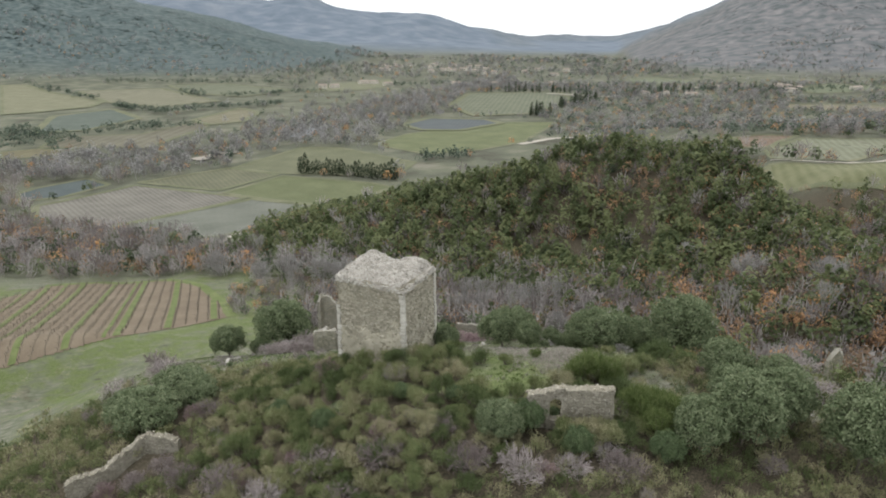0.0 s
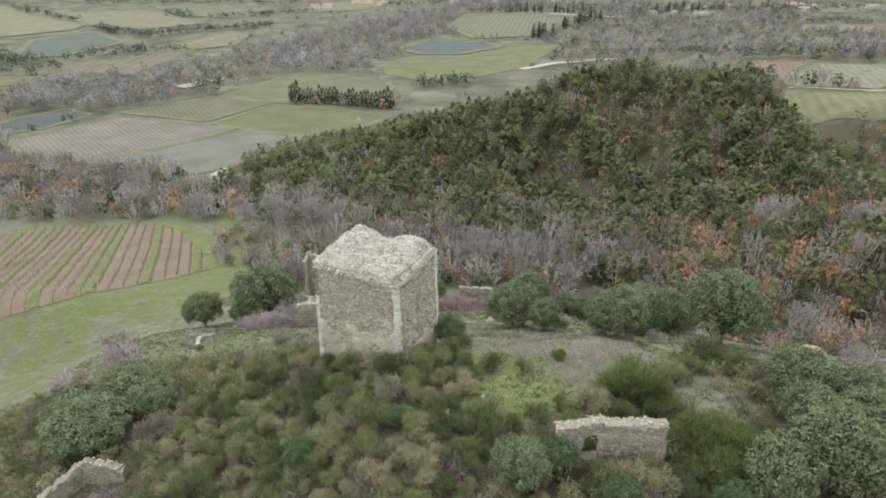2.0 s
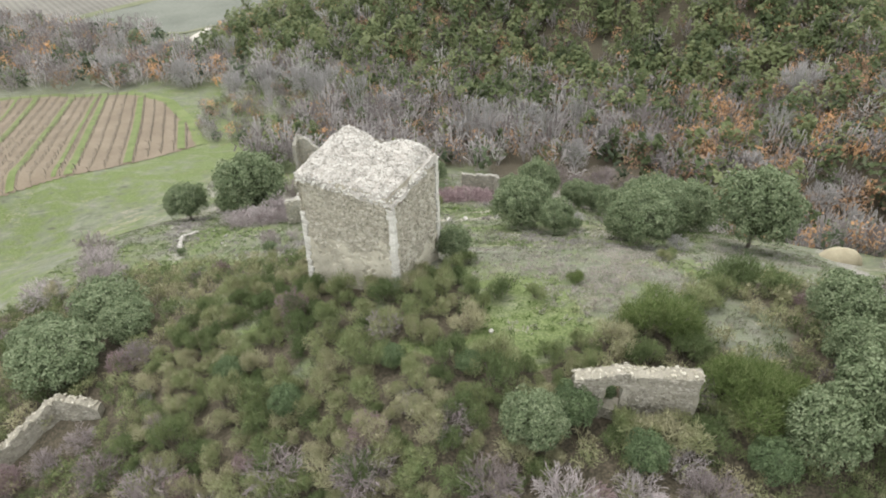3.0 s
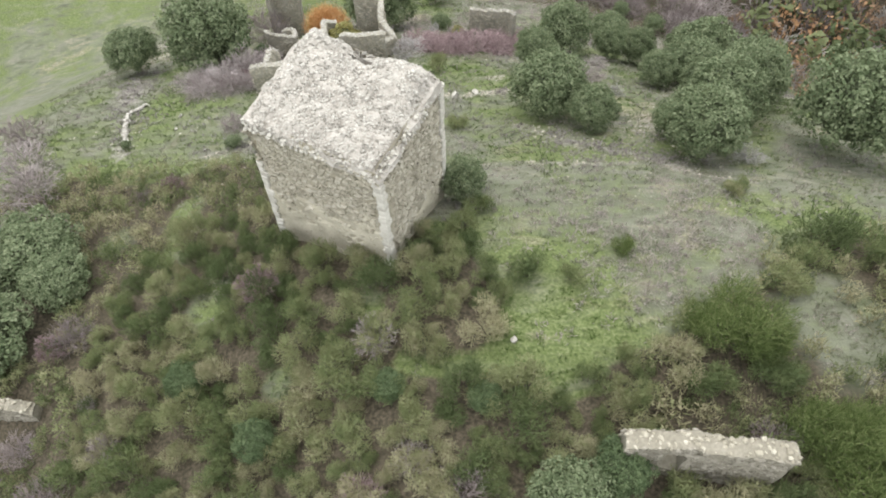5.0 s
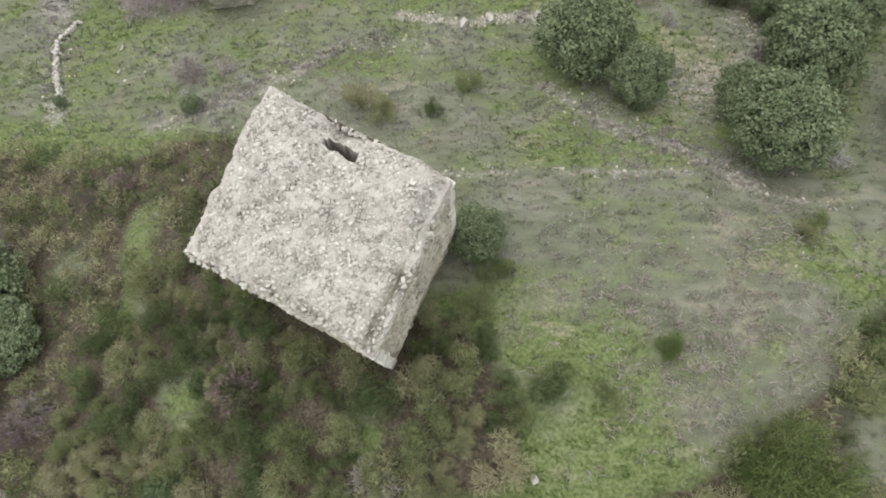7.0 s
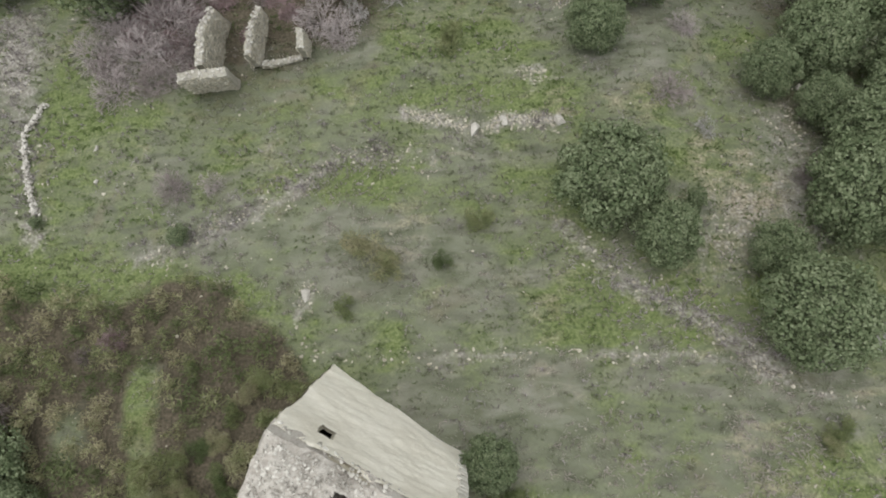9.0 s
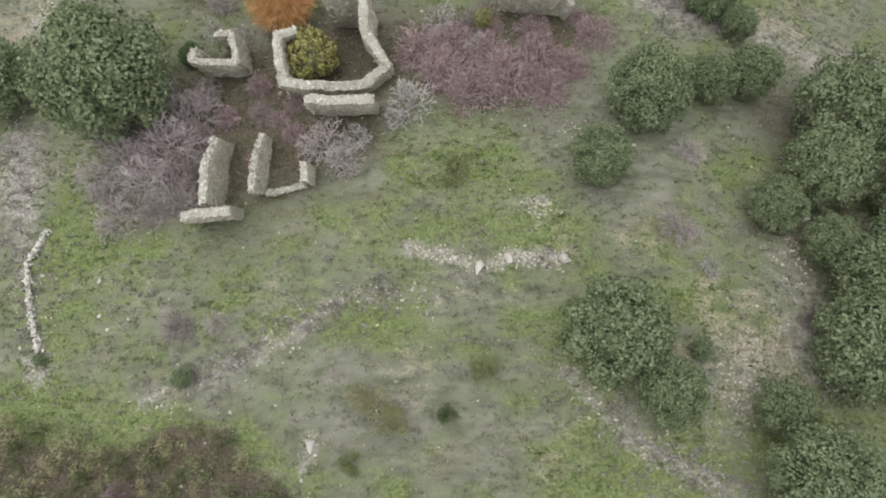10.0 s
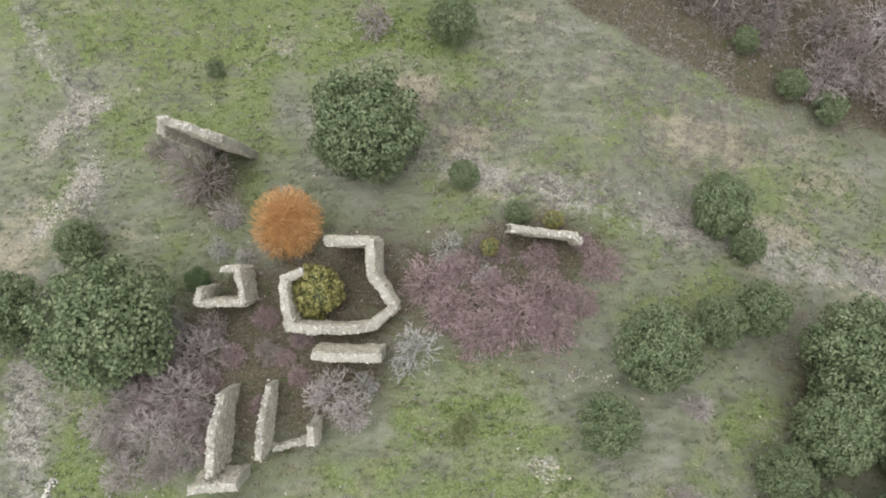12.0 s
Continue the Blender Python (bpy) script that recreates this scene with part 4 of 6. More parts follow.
def ruin_wall(name, line, tops, thick, label, ragged=0.35, hole=None, seed=1, mat=None, closed_lean=0.0, foot=1.2, stone_size=0.085):
    """A free-standing broken wall along a line of (x, y); tops: the height of its top at each corner;
    hole: (from, to, bottom, top), an opening through it, in metres along the line and of height."""
    rng = np.random.default_rng(seed)
    mat = mat or RUIN
    p = np.array(line, float)
    d = np.concatenate([[0], np.cumsum(np.hypot(*np.diff(p, axis=0).T))])
    n = max(6, int(d[-1] / 0.2))
    s = np.linspace(0, d[-1], n)
    if hole:
        for edge in hole[:2]:
            s[np.argmin(np.abs(s - edge))] = edge
    cx, cy = np.interp(s, d, p[:, 0]), np.interp(s, d, p[:, 1])
    tx, ty = np.gradient(cx), np.gradient(cy)
    k = np.hypot(tx, ty)
    nx, ny = ty / k, -tx / k
    top = np.interp(s, d, tops) + ragged * 0.5 * rough(s, 0 * s + seed, 1.1, seed) + ragged * 0.35 * rough(s, 0 * s + seed, 0.4, seed + 1)
    low = height(cx, cy) - foot
    levels = 11
    h = np.linspace(0, 1, levels)
    zz = low[:, None] + (top - low)[:, None] * h[None]
    if hole:
        a, b = int(np.argmin(np.abs(s - hole[0]))), int(np.argmin(np.abs(s - hole[1])))
        for i in range(a, b + 1):
            zz[i, 3:7] = np.linspace(hole[2], hole[3] - (0.18 if i in (a, b) else 0.0), 4)
            zz[i, 7:] = np.linspace(zz[i, 6], top[i], 5)[1:]
    half = thick / 2 * (1.12 - 0.22 * h)[None] * (1 + 0.1 * rough(s, s * 0 + 3, 1.5, seed + 5))[:, None]
    def side(sign):
        return np.stack([cx[:, None] + sign * nx[:, None] * half, cy[:, None] + sign * ny[:, None] * half, zz], 2)
    left, right = side(-1), side(1)
    crest = np.stack([cx, cy, top + 0.07], 1)[:, None]
    ring = np.concatenate([left, crest, right[:, ::-1]], 1)
    m = ring.shape[1]
    v = shake(shake(ring.reshape(-1, 3), 0.4, 0.07, seed + 20), 1.4, 0.10, seed + 21)
    faces = []
    for i in range(n - 1):
        for j in range(m - 1):
            level = j if j < levels else m - 2 - j
            if hole and a <= i < b and 3 <= level < 6:
                continue
            faces.append((i * m + j, (i + 1) * m + j, (i + 1) * m + j + 1, i * m + j + 1))
    for i, turn in ((0, 1), (n - 1, -1)):
        for j in range(levels):
            q = (i * m + j, i * m + j + 1, i * m + m - 2 - j, i * m + m - 1 - j)
            faces.append(q[::turn] if j < levels - 1 else (i * m + j, i * m + j + 1, i * m + j + 1, i * m + m - 1 - j)[::turn])
    if hole:
        L, R = (lambda i, j: i * m + j), (lambda i, j: i * m + m - 1 - j)
        for i in range(a, b):
            faces.append((L(i, 6), L(i + 1, 6), R(i + 1, 6), R(i, 6)))
            faces.append((L(i, 3), R(i, 3), R(i + 1, 3), L(i + 1, 3)))
        for j in range(3, 6):
            faces.append((L(a, j), L(a, j + 1), R(a, j + 1), R(a, j)))
            faces.append((L(b, j), R(b, j), R(b, j + 1), L(b, j + 1)))
    origin = np.array((cx.mean(), cy.mean(), low.mean() + foot))
    faces = [f for f in faces if len(set(f)) == 4]
    ob = build(name, v - origin, faces, mat)
    ob.location = origin
    # stones along the crest and on both faces
    at, size, turn = [], [], []
    for i in range(n - 1):
        for j in range(3):
            w = rng.random()
            off = rng.uniform(-0.42, 0.42) * thick
            q = np.array((cx[i] + (cx[i + 1] - cx[i]) * w + nx[i] * off, cy[i] + (cy[i + 1] - cy[i]) * w + ny[i] * off, top[i] + rng.uniform(-0.02, 0.08)))
            at.append(q), size.append(stone_size * rng.uniform(0.6, 1.3) * rng.uniform(0.7, 1.2, 3)), turn.append(rng.random() * 6.28)
    crest_count = len(at)
    for sign, rows in ((-1, left), (1, right)):
        for i in range(n - 1):
            for _ in range(int(2.6 * (top[i] - low[i] - foot * 0.5) / 0.4)):
                f = rng.uniform(0.12, 0.98)
                j = min(levels - 2, int(f * (levels - 1)))
                q = rows[i, j] + (rows[i, j + 1] - rows[i, j]) * rng.random()
                if hole and hole[0] - 0.1 < s[i] < hole[1] + 0.1 and hole[2] - 0.1 < q[2] < hole[3] + 0.1:
                    continue
                at.append(q), size.append(stone_size * np.array((rng.uniform(0.8, 1.7), 0.65, rng.uniform(0.6, 1.0)))), turn.append(math.atan2(ty[i], tx[i]) + rng.normal(0, 0.15))
    at = shake(shake(np.array(at), 0.4, 0.07, seed + 20), 1.4, 0.10, seed + 21) - origin
    v, f = many_lumps(rng, at[:crest_count], size[:crest_count])
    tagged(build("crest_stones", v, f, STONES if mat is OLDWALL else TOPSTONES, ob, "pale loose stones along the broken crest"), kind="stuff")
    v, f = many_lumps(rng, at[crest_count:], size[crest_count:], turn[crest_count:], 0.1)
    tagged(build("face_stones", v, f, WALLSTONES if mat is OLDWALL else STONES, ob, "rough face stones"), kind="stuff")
    return tagged(ob, label, "ruined wall")


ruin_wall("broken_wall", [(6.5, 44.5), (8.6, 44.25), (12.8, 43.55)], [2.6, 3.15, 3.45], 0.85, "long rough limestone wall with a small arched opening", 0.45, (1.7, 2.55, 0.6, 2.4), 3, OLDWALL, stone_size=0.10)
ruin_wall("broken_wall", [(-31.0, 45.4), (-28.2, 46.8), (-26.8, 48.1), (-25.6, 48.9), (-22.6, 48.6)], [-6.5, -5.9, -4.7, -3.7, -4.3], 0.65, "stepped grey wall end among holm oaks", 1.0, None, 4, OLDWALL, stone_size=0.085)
ruin_wall("broken_wall", [(-17.3, 80.75), (-14.4, 81.05)], [-9.6, -9.4], 0.6, "stub of pale wall across the end of a longer one", 0.25, None, 5)
ruin_wall("broken_wall", [(-16.1, 81.5), (-16.2, 84.0), (-16.2, 85.9)], [-9.7, -10.5, -12.4], 0.5, "thick pale wall stub running downhill among lilac-grey bushes", 0.4, None, 6)
ruin_wall("broken_wall", [(-13.4, 82.3), (-13.5, 84.2), (-13.5, 86.2)], [-10.4, -11.3, -12.8], 0.42, "pointed pale wall stub beside a bare bush", 0.6, None, 7)
ruin_wall("broken_pillar", [(-10.35, 82.9), (-10.4, 84.1)], [-11.2, -11.0], 0.45, "slim pale stone pillar of a lost wall", 0.3, None, 8)
ruin_wall("broken_wall", [(-13.1, 82.3), (-11.8, 82.5), (-10.6, 82.8)], [float(height(-13.1, 82.3)) + 0.5, float(height(-11.8, 82.5)) + 0.3, float(height(-10.6, 82.8)) + 0.35], 0.4, "low stone footing between two wall stubs", 0.2, None, 14)
ruin_wall("broken_wall", [(-10.6, 88.15), (-6.2, 88.05)], [-12.3, -12.0], 0.62, "straight pale wall in front of the roofless house", 0.15, None, 9)
ruin_wall("roofless_house", [(-11.6, 93.3), (-12.75, 92.95), (-12.6, 91.2), (-12.3, 89.7), (-9.15, 89.45), (-7.0, 89.75), (-5.55, 90.9), (-6.4, 92.3), (-7.0, 93.1), (-7.0, 95.35), (-8.6, 95.3), (-9.8, 95.4)],
          [-14.8, -14.2, -14.1, -14.1, -14.4, -14.7, -14.8, -14.5, -14.2, -13.6, -13.2, -12.7], 0.62, "roofless many-sided stone house, grey walls open to the sky", 0.22, None, 10)
ruin_wall("broken_wall", [(-18.55, 92.3), (-18.5, 91.3), (-17.0, 91.25), (-15.6, 91.3), (-16.0, 92.65), (-16.2, 93.4), (-17.5, 93.5)], [-14.9, -14.4, -14.7, -14.9, -15.4, -15.7, -15.9], 0.45, "low grey corner walls of a small outbuilding", 0.4, None, 11)
ruin_wall("broken_wall", [(2.25, 96.2), (6.6, 95.6), (7.0, 95.1)], [-15.5, -15.5, -15.7], 0.45, "straight pale wall above rose-brown scrub", 0.25, None, 12)
ruin_wall("broken_wall", [(-20.9, 102.5), (-20.5, 103.3), (-18.9, 102.8), (-17.1, 102.3)], [-14.6, -13.3, -13.8, -15.4], 0.55, "tall grey broken wall with an arched gap beside bare trees", 0.5, None, 13)

ruin_wall("broken_pillar", [(PILLAR[0] - 1.5, PILLAR[1]), (PILLAR[0] - 0.6, PILLAR[1] + 0.1), (PILLAR[0] + 0.2, PILLAR[1] + 0.1), (PILLAR[0] + 1.4, PILLAR[1] - 0.1)], [PILLAR[2] - 0.8, PILLAR[2] + 0.6, PILLAR[2] - 1.0, PILLAR[2] - 1.7], 0.8, "tall ragged grey ruin stump with bleached tips", 0.9, None, 17)


# a bank of ochre earth where the lane turns
u, w = np.meshgrid(np.linspace(0, 2 * math.pi, 29), np.linspace(0, 1, 9))
swell = np.sin(np.minimum(w, 0.999) * math.pi / 2) * (1 + 0.12 * rough(2 * np.cos(u) + 5, 2 * np.sin(u) + w, 0.8, 29))
v, f = sheet(np.stack([2.3 * np.cos(u) * swell, 1.3 * np.sin(u) * swell, 1.7 * np.cos(w * math.pi / 2) - 0.4 + 0.12 * rough(3 * np.cos(u) * swell, 3 * np.sin(u) * swell, 0.7, 30)], 2))
bank = tagged(build("earth_bank", v, f, material("ochre_earth", [(0.25, 0.22, 0.15), (0.34, 0.30, 0.21), (0.43, 0.385, 0.28)], 1.2, 0.12, relief=0.7), smooth=True), "rounded bank of bare ochre earth beside the lane", "earth bank")
bank.location = (37.0, 69.6, float(height(37.0, 69.6)))

# ---------------------------------------------------------------- shrubs and trees of the knoll
def floor_at(x, y):
    return float(height(x, y))


def clump_crown(rng, wide, tall, lobes=42, per_lobe=60, leaf=0.13, gap=0.30, low=0.12):
    """A rounded crown of many clumps of small leaves over a dark, uneven heart; radius about wide, height about tall."""
    k = np.arange(lobes) + rng.uniform(-0.4, 0.4, lobes)
    a, t = 2.39996 * np.arange(lobes) + rng.normal(0, 0.15, lobes), np.arccos(np.clip(1 - 1.45 * (k + 0.5) / lobes, -0.45, 1))
    way = np.stack([np.sin(t) * np.cos(a), np.sin(t) * np.sin(a), np.cos(t)], 1)
    reach = rng.uniform(0.60, 0.90, (lobes, 1))
    centre = way * reach * [[wide, wide, tall * 0.52]] + [[0, 0, tall * (0.48 + low)]]
    bulk = rng.uniform(0.55, 1.0, lobes) * gap * wide
    c, b = np.repeat(centre, per_lobe, 0), np.repeat(bulk, per_lobe)
    w = unit(rng.normal(0, 1, (len(c), 3)) + 0.55 * np.repeat(way, per_lobe, 0) + [[0, 0, 0.35]])
    v, f = leaves(rng, c + w * (b * rng.uniform(0.75, 1.05, len(c)))[:, None], w, np.full(len(c), leaf))
    v[:, 2] = np.maximum(v[:, 2], 0.02)
    return v, f


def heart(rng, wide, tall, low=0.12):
    """The inside of a crown: an uneven ball whose dark colour stands in for shade."""
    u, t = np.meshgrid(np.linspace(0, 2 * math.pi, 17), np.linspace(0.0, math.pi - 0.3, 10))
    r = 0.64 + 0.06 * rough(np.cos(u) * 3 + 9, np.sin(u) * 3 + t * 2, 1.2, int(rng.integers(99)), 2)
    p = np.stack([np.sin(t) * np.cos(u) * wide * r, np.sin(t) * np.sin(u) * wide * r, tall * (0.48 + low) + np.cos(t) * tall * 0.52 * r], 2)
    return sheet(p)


def shrub_thing(name, parts, label, category, group=""):
    """A thing with its meshes as parts; parts: rows of name, (points, faces), material, label."""
    ob = new(name)
    for part_name, (v, f), mat, words in parts:
        build(part_name, v, f, mat, ob, words, smooth=part_name == "inner_crown")
    return tagged(ob, label, category, group)


def stand(ob, x, y, size, rng, sink=0.05, squash=(0.9, 1.15)):
    a = rng.random() * 360
    ob.matrix_basis = pose(x, y, floor_at(x, y) - sink, 0, 0, a) @ Matrix.Diagonal((size, size * rng.uniform(0.92, 1.08), size * rng.uniform(*squash), 1))
    return ob


def plant(makers, spots, rng, sink=0.05, squash=(0.9, 1.15)):
    """Stands copies of some built things at rows of x, y, radius; the things themselves take the first rows."""
    for k, (x, y, r) in enumerate(spots):
        if k < len(makers):
            stand(makers[k], x, y, r, rng, sink, squash)
        else:
            ob = copy_thing(makers[int(rng.integers(len(makers)))], Matrix())
            stand(ob, x, y, r, rng, sink, squash)


def holm_oak(seed, tall=1.75, mat=None, name="holm_oak", label="rounded evergreen holm oak with dense grey-green leaves", lobes=50):
    """A holm oak of radius 1."""
    rng = np.random.default_rng(seed)
    v, f, _ = branching(rng, 1.1, 2, 5, 0.8, 0.6, 0.25, 0.012, 0.10)
    mat = mat or HOLM
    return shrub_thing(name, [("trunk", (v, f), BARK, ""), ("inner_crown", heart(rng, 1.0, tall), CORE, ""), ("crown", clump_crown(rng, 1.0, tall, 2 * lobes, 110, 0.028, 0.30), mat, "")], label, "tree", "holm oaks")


rng = np.random.default_rng(5)
oaks = [holm_oak(100 + k, (1.55, 1.75, 1.9, 1.65)[k]) for k in range(4)]
plant(oaks, [(7.3, 74.3, 2.8), (10.1, 71.2, 1.9), (16.6, 67.2, 2.9), (20.6, 73.3, 3.0), (27.5, 69.0, 3.7), (22.7, 76.8, 2.6), (20.9, 79.0, 1.6), (18.2, 81.2, 1.7), (21.9, 83.4, 2.6), (24.6, 87.6, 3.7), (19.2, 90.6, 1.9), (16.0, 89.9, 1.7), (11.0, 88.6, 2.7), (7.6, 84.2, 1.9), (18.1, 97.8, 2.3), (16.0, 70.2, 1.6), (25.3, 78.5, 2.8), (27.5, 82.5, 2.9)], rng)
plant([copy_thing(o, Matrix()) for o in oaks[:3]], [(-8.0, 104.0, 4.2), (-23.7, 90.1, 4.2), (-32.5, 90.7, 2.6), (-29.0, 95.4, 1.7), (24.1, 50.4, 2.1), (23.2, 46.8, 2.0), (0.35, 60.7, 1.35), (4.2, 42.3, 1.75), (-1.6, 113.4, 2.0), (19.7, 94.9, 1.3), (-0.8, 100.3, 1.1), (22.5, 42.8, 2.6), (26.5, 45.5, 2.6), (18.8, 41.5, 2.2), (28.0, 49.5, 2.2), (30.8, 41.5, 3.0)], rng)
plant([copy_thing(o, Matrix()) for o in oaks[1:]], [(-26.6, 59.2, 2.9), (-27.2, 52.8, 3.0), (-30.2, 55.8, 2.5), (-23.9, 56.6, 2.0)], rng, 0.3, (0.62, 0.74))
little = holm_oak(120, 1.5, None, "small_bush", "small round evergreen bush on the turf", 26)
plant([little], [(12.4, 73.1, 0.75), (-17.0, 71.4, 0.7), (-26.0, 72.3, 0.45), (3.0, 97.4, 1.0), (-21.5, 110, 0.8), (27, 108.5, 1.4), (30.5, 106.5, 1.5), (23.5, 112.5, 1.2)], rng)
ivy = holm_oak(131, 1.6, IVY, "ivy_bush", "glossy dark green ivy bush beside the broken wall", 46)
plant([ivy], [(6.5, 43.7, 1.35), (8.55, 45.1, 0.6), (-19.9, 92.7, 0.9), (9.8, 41.0, 1.2), (16.2, 40.6, 1.3), (-3.4, 47.5, 0.8), (-13.8, 49.0, 1.0), (-9.5, 45.6, 1.0), (0.9, 46.9, 0.8)], rng)


def fuzz(rng, count, centre, reach, fine, length, up=0.3, inner=0.55):
    """Fine twigs that fill the outer part of a ball (or ellipsoid) and point outwards and up."""
    way = unit(rng.normal(0, 1, (count, 3)))
    p = centre + way * reach * rng.uniform(inner, 1.0, (count, 1))
    d = unit(way + rng.normal(0, 0.55, way.shape) + [[0, 0, up]]) * length * rng.uniform(0.6, 1.2, (count, 1))
    side = unit(np.cross(d, rng.normal(0, 1, d.shape))) * fine
    v = np.stack([p - d * 0.6 - side, p - d * 0.6 + side, p + d * 0.4 + side * 0.7, p + d * 0.4 - side * 0.7], 1).reshape(-1, 3)
    v[:, 2] = np.maximum(v[:, 2], 0.03)
    return v, np.arange(4 * count).reshape(-1, 4)


def broom_arrays(rng, strands=420, tufts=7, fine=0.011, skin=300):
    """A broom bush of radius 1: hundreds of fine stems in soft round tufts on a few bare feet."""
    a, r = rng.uniform(0, 6.283, tufts), np.sqrt(rng.uniform(0.02, 1, tufts)) * 0.62
    bulk = rng.uniform(0.30, 0.47, tufts)
    head = np.stack([r * np.cos(a), r * np.sin(a), 0.42 + 0.40 * (1 - r) + rng.uniform(-0.1, 0.15, tufts)], 1)
    k = np.sort(rng.integers(0, tufts, strands))
    tips = fuzz(rng, strands, head[k], bulk[k][:, None] * np.array([[1, 1, 0.85]]), fine, 0.26, 0.65, 0.50)
    foot = np.stack([r * np.cos(a) * 0.45, r * np.sin(a) * 0.45, np.zeros(tufts)], 1)
    j = np.sort(rng.integers(0, tufts, skin))
    way = unit(rng.normal(0, 1, (skin, 3)) + [[0, 0, 0.7]])
    shell = leaves(rng, head[j] + way * bulk[j][:, None] * np.array([[0.8, 0.8, 0.7]]) * rng.uniform(0.75, 0.95, (skin, 1)), way + [[0, 0, 0.2]], np.full(skin, fine * 1.5), 3.0)
    shell[0][:, 2] = np.maximum(shell[0][:, 2], 0.03)
    i = np.sort(rng.integers(0, tufts, skin))
    spikes = fuzz(rng, skin, head[i], bulk[i][:, None] * np.array([[1, 1, 0.9]]), fine * 0.9, 0.24, 1.1, 0.8)
    return join([tips, shell, spikes]), sticks(foot, head, np.full(tufts, 0.03), np.full(tufts, 0.015))


def pompom(rng, strands, fine, up=0.1, tall=1.6):
    """A ball of fine twigs over a short trunk; radius 1."""
    return fuzz(rng, strands, np.array([[0, 0, tall * 0.53]]), np.array([[0.95, 0.95, tall * 0.45]]), fine, 0.34, up, 0.35)


def broom_thing(arrays, mat, words, group):
    """A broom bush as a thing: its green shoots over its woody stems."""
    ob = new("broom_bush")
    build("foliage", *arrays[0], mat, ob, smooth=True)
    build("woody_base", *arrays[1], BARK, ob, "bare woody stems")
    return tagged(ob, words, "shrub", group)


BROOM_ARRAYS = [broom_arrays(np.random.default_rng(200 + k), 420, 8 + k % 4, 0.010, 620) for k in range(6)]
brooms = []
for k in range(6):
    brooms.append(broom_thing(BROOM_ARRAYS[k], BROOM, "olive-brown broom bush with fine upright stems", "broom bushes"))
plant(brooms, [(3.5, 53.8, 1.45), (5.7, 53.3, 0.95), (17.3, 61.6, 0.9), (20.0, 56.4, 2.0), (22.3, 55.1, 1.8), (9.7, 48.5, 1.5), (0.4, 72.1, 1.1), (-5.8, 70.6, 1.7), (-4.6, 69.6, 1.3), (-1.3, 83.6, 1.4), (16.7, 53.1, 1.5), (16.7, 61.0, 0.8), (8.35, 45.5, 0.95), (9.3, 42.5, 1.75), (10.6, 42.2, 1.8), (11.9, 42.1, 1.8), (13.3, 42.3, 1.6), (8.4, 42.3, 1.2), (14.3, 43.4, 1.2), (11.2, 47.4, 1.5), (8.0, 46.9, 1.3), (14.2, 47.8, 1.7), (18.4, 54.8, 1.4), (1.2, 59.0, 1.1), (0.2, 57.2, 1.2), (-1.8, 69.8, 0.8), (-6.8, 67.4, 0.8)], rng)
fresh = broom_thing(broom_arrays(np.random.default_rng(231), 1200, 13, 0.0055, 2200), FRESH, "bright green bushy broom on the turf", "green broom bushes")
plant([fresh], [(12.8, 50.0, 2.5), (8.6, 55.3, 0.75), (16.4, 43.7, 2.7), (15.4, 45.0, 2.1), (17.8, 44.6, 2.1), (11.4, 50.6, 1.2), (14.0, 49.0, 1.4)], rng)

# the thicket on the brow: the nearest bushes one by one, the rest as a mass
spots = []
tries = np.column_stack([rng.uniform(-44, 36, 30000), rng.uniform(25, 69, 30000), rng.uniform(0.6, 1.4, 30000)])
tries = np.concatenate([tries, np.column_stack([rng.uniform(-76, 72, 16000), rng.uniform(6, 68, 16000), rng.uniform(1.1, 2.0, 16000)])])
tries = tries[rng.random(len(tries)) < thicket(tries[:, 0], tries[:, 1])]
held = np.zeros((4300, 3))
for x, y, r in tries:
    taken = held[:len(spots)]
    if not ((taken[:, 0] - x) ** 2 + (taken[:, 1] - y) ** 2 < (0.58 * (r + taken[:, 2])) ** 2).any():
        if abs(x + 5.4) < 6 and inside(np.array([x]), np.array([y]), [tuple(FRONT + (0.3, -0.8)), tuple(LEFT + (-0.9, 0)), tuple(BACK + (0, 0.8)), tuple(RIGHT + (0.8, 0))])[0]:
            continue
        if np.hypot(x + 26, y - 54.5) < 3.5 or (6.2 < x < 13 and 43.0 < y < 45.2) or (-32 < x < -22 and 42 < y < 49.5 and -1.7 < y - 46.8 - 0.3 * (x + 28) < 0.9):
            continue
        held[len(spots)] = (x, y, r)
        spots.append((x, y, r))
    if len(spots) > 4200:
        break
centre = sorted(spots, key=lambda s: (s[0] + 6) ** 2 + (s[1] - 50) ** 2)
for x, y, r in centre[:250]:
    stand(copy_thing(brooms[int(rng.integers(6))], Matrix()), x, y, 1.12 * r, rng, 0.1, (0.75, 1.4))
mass = [(x, y, floor_at(x, y) - 0.1, 1.12 * r) for x, y, r in centre[250:]]
for around, strands, skin, fine, where in ((False, 70, 95, 0.018, "on the brow"), (True, 20, 40, 0.032, "down the flanks")):
    lot = [q for q in mass if (abs(q[0] + 5) > 38 or q[1] < 27) == around]
    v, f, t = spread_out([join(broom_arrays(np.random.default_rng(210 + k), strands, 6 + k % 2, fine, skin)) for k in range(8)], lot, rng)
    tagged(build("broom_thicket", v, f, BROOMS, tint=t, smooth=True), "dense olive and brown broom thicket " + where, "scrub", kind="stuff")


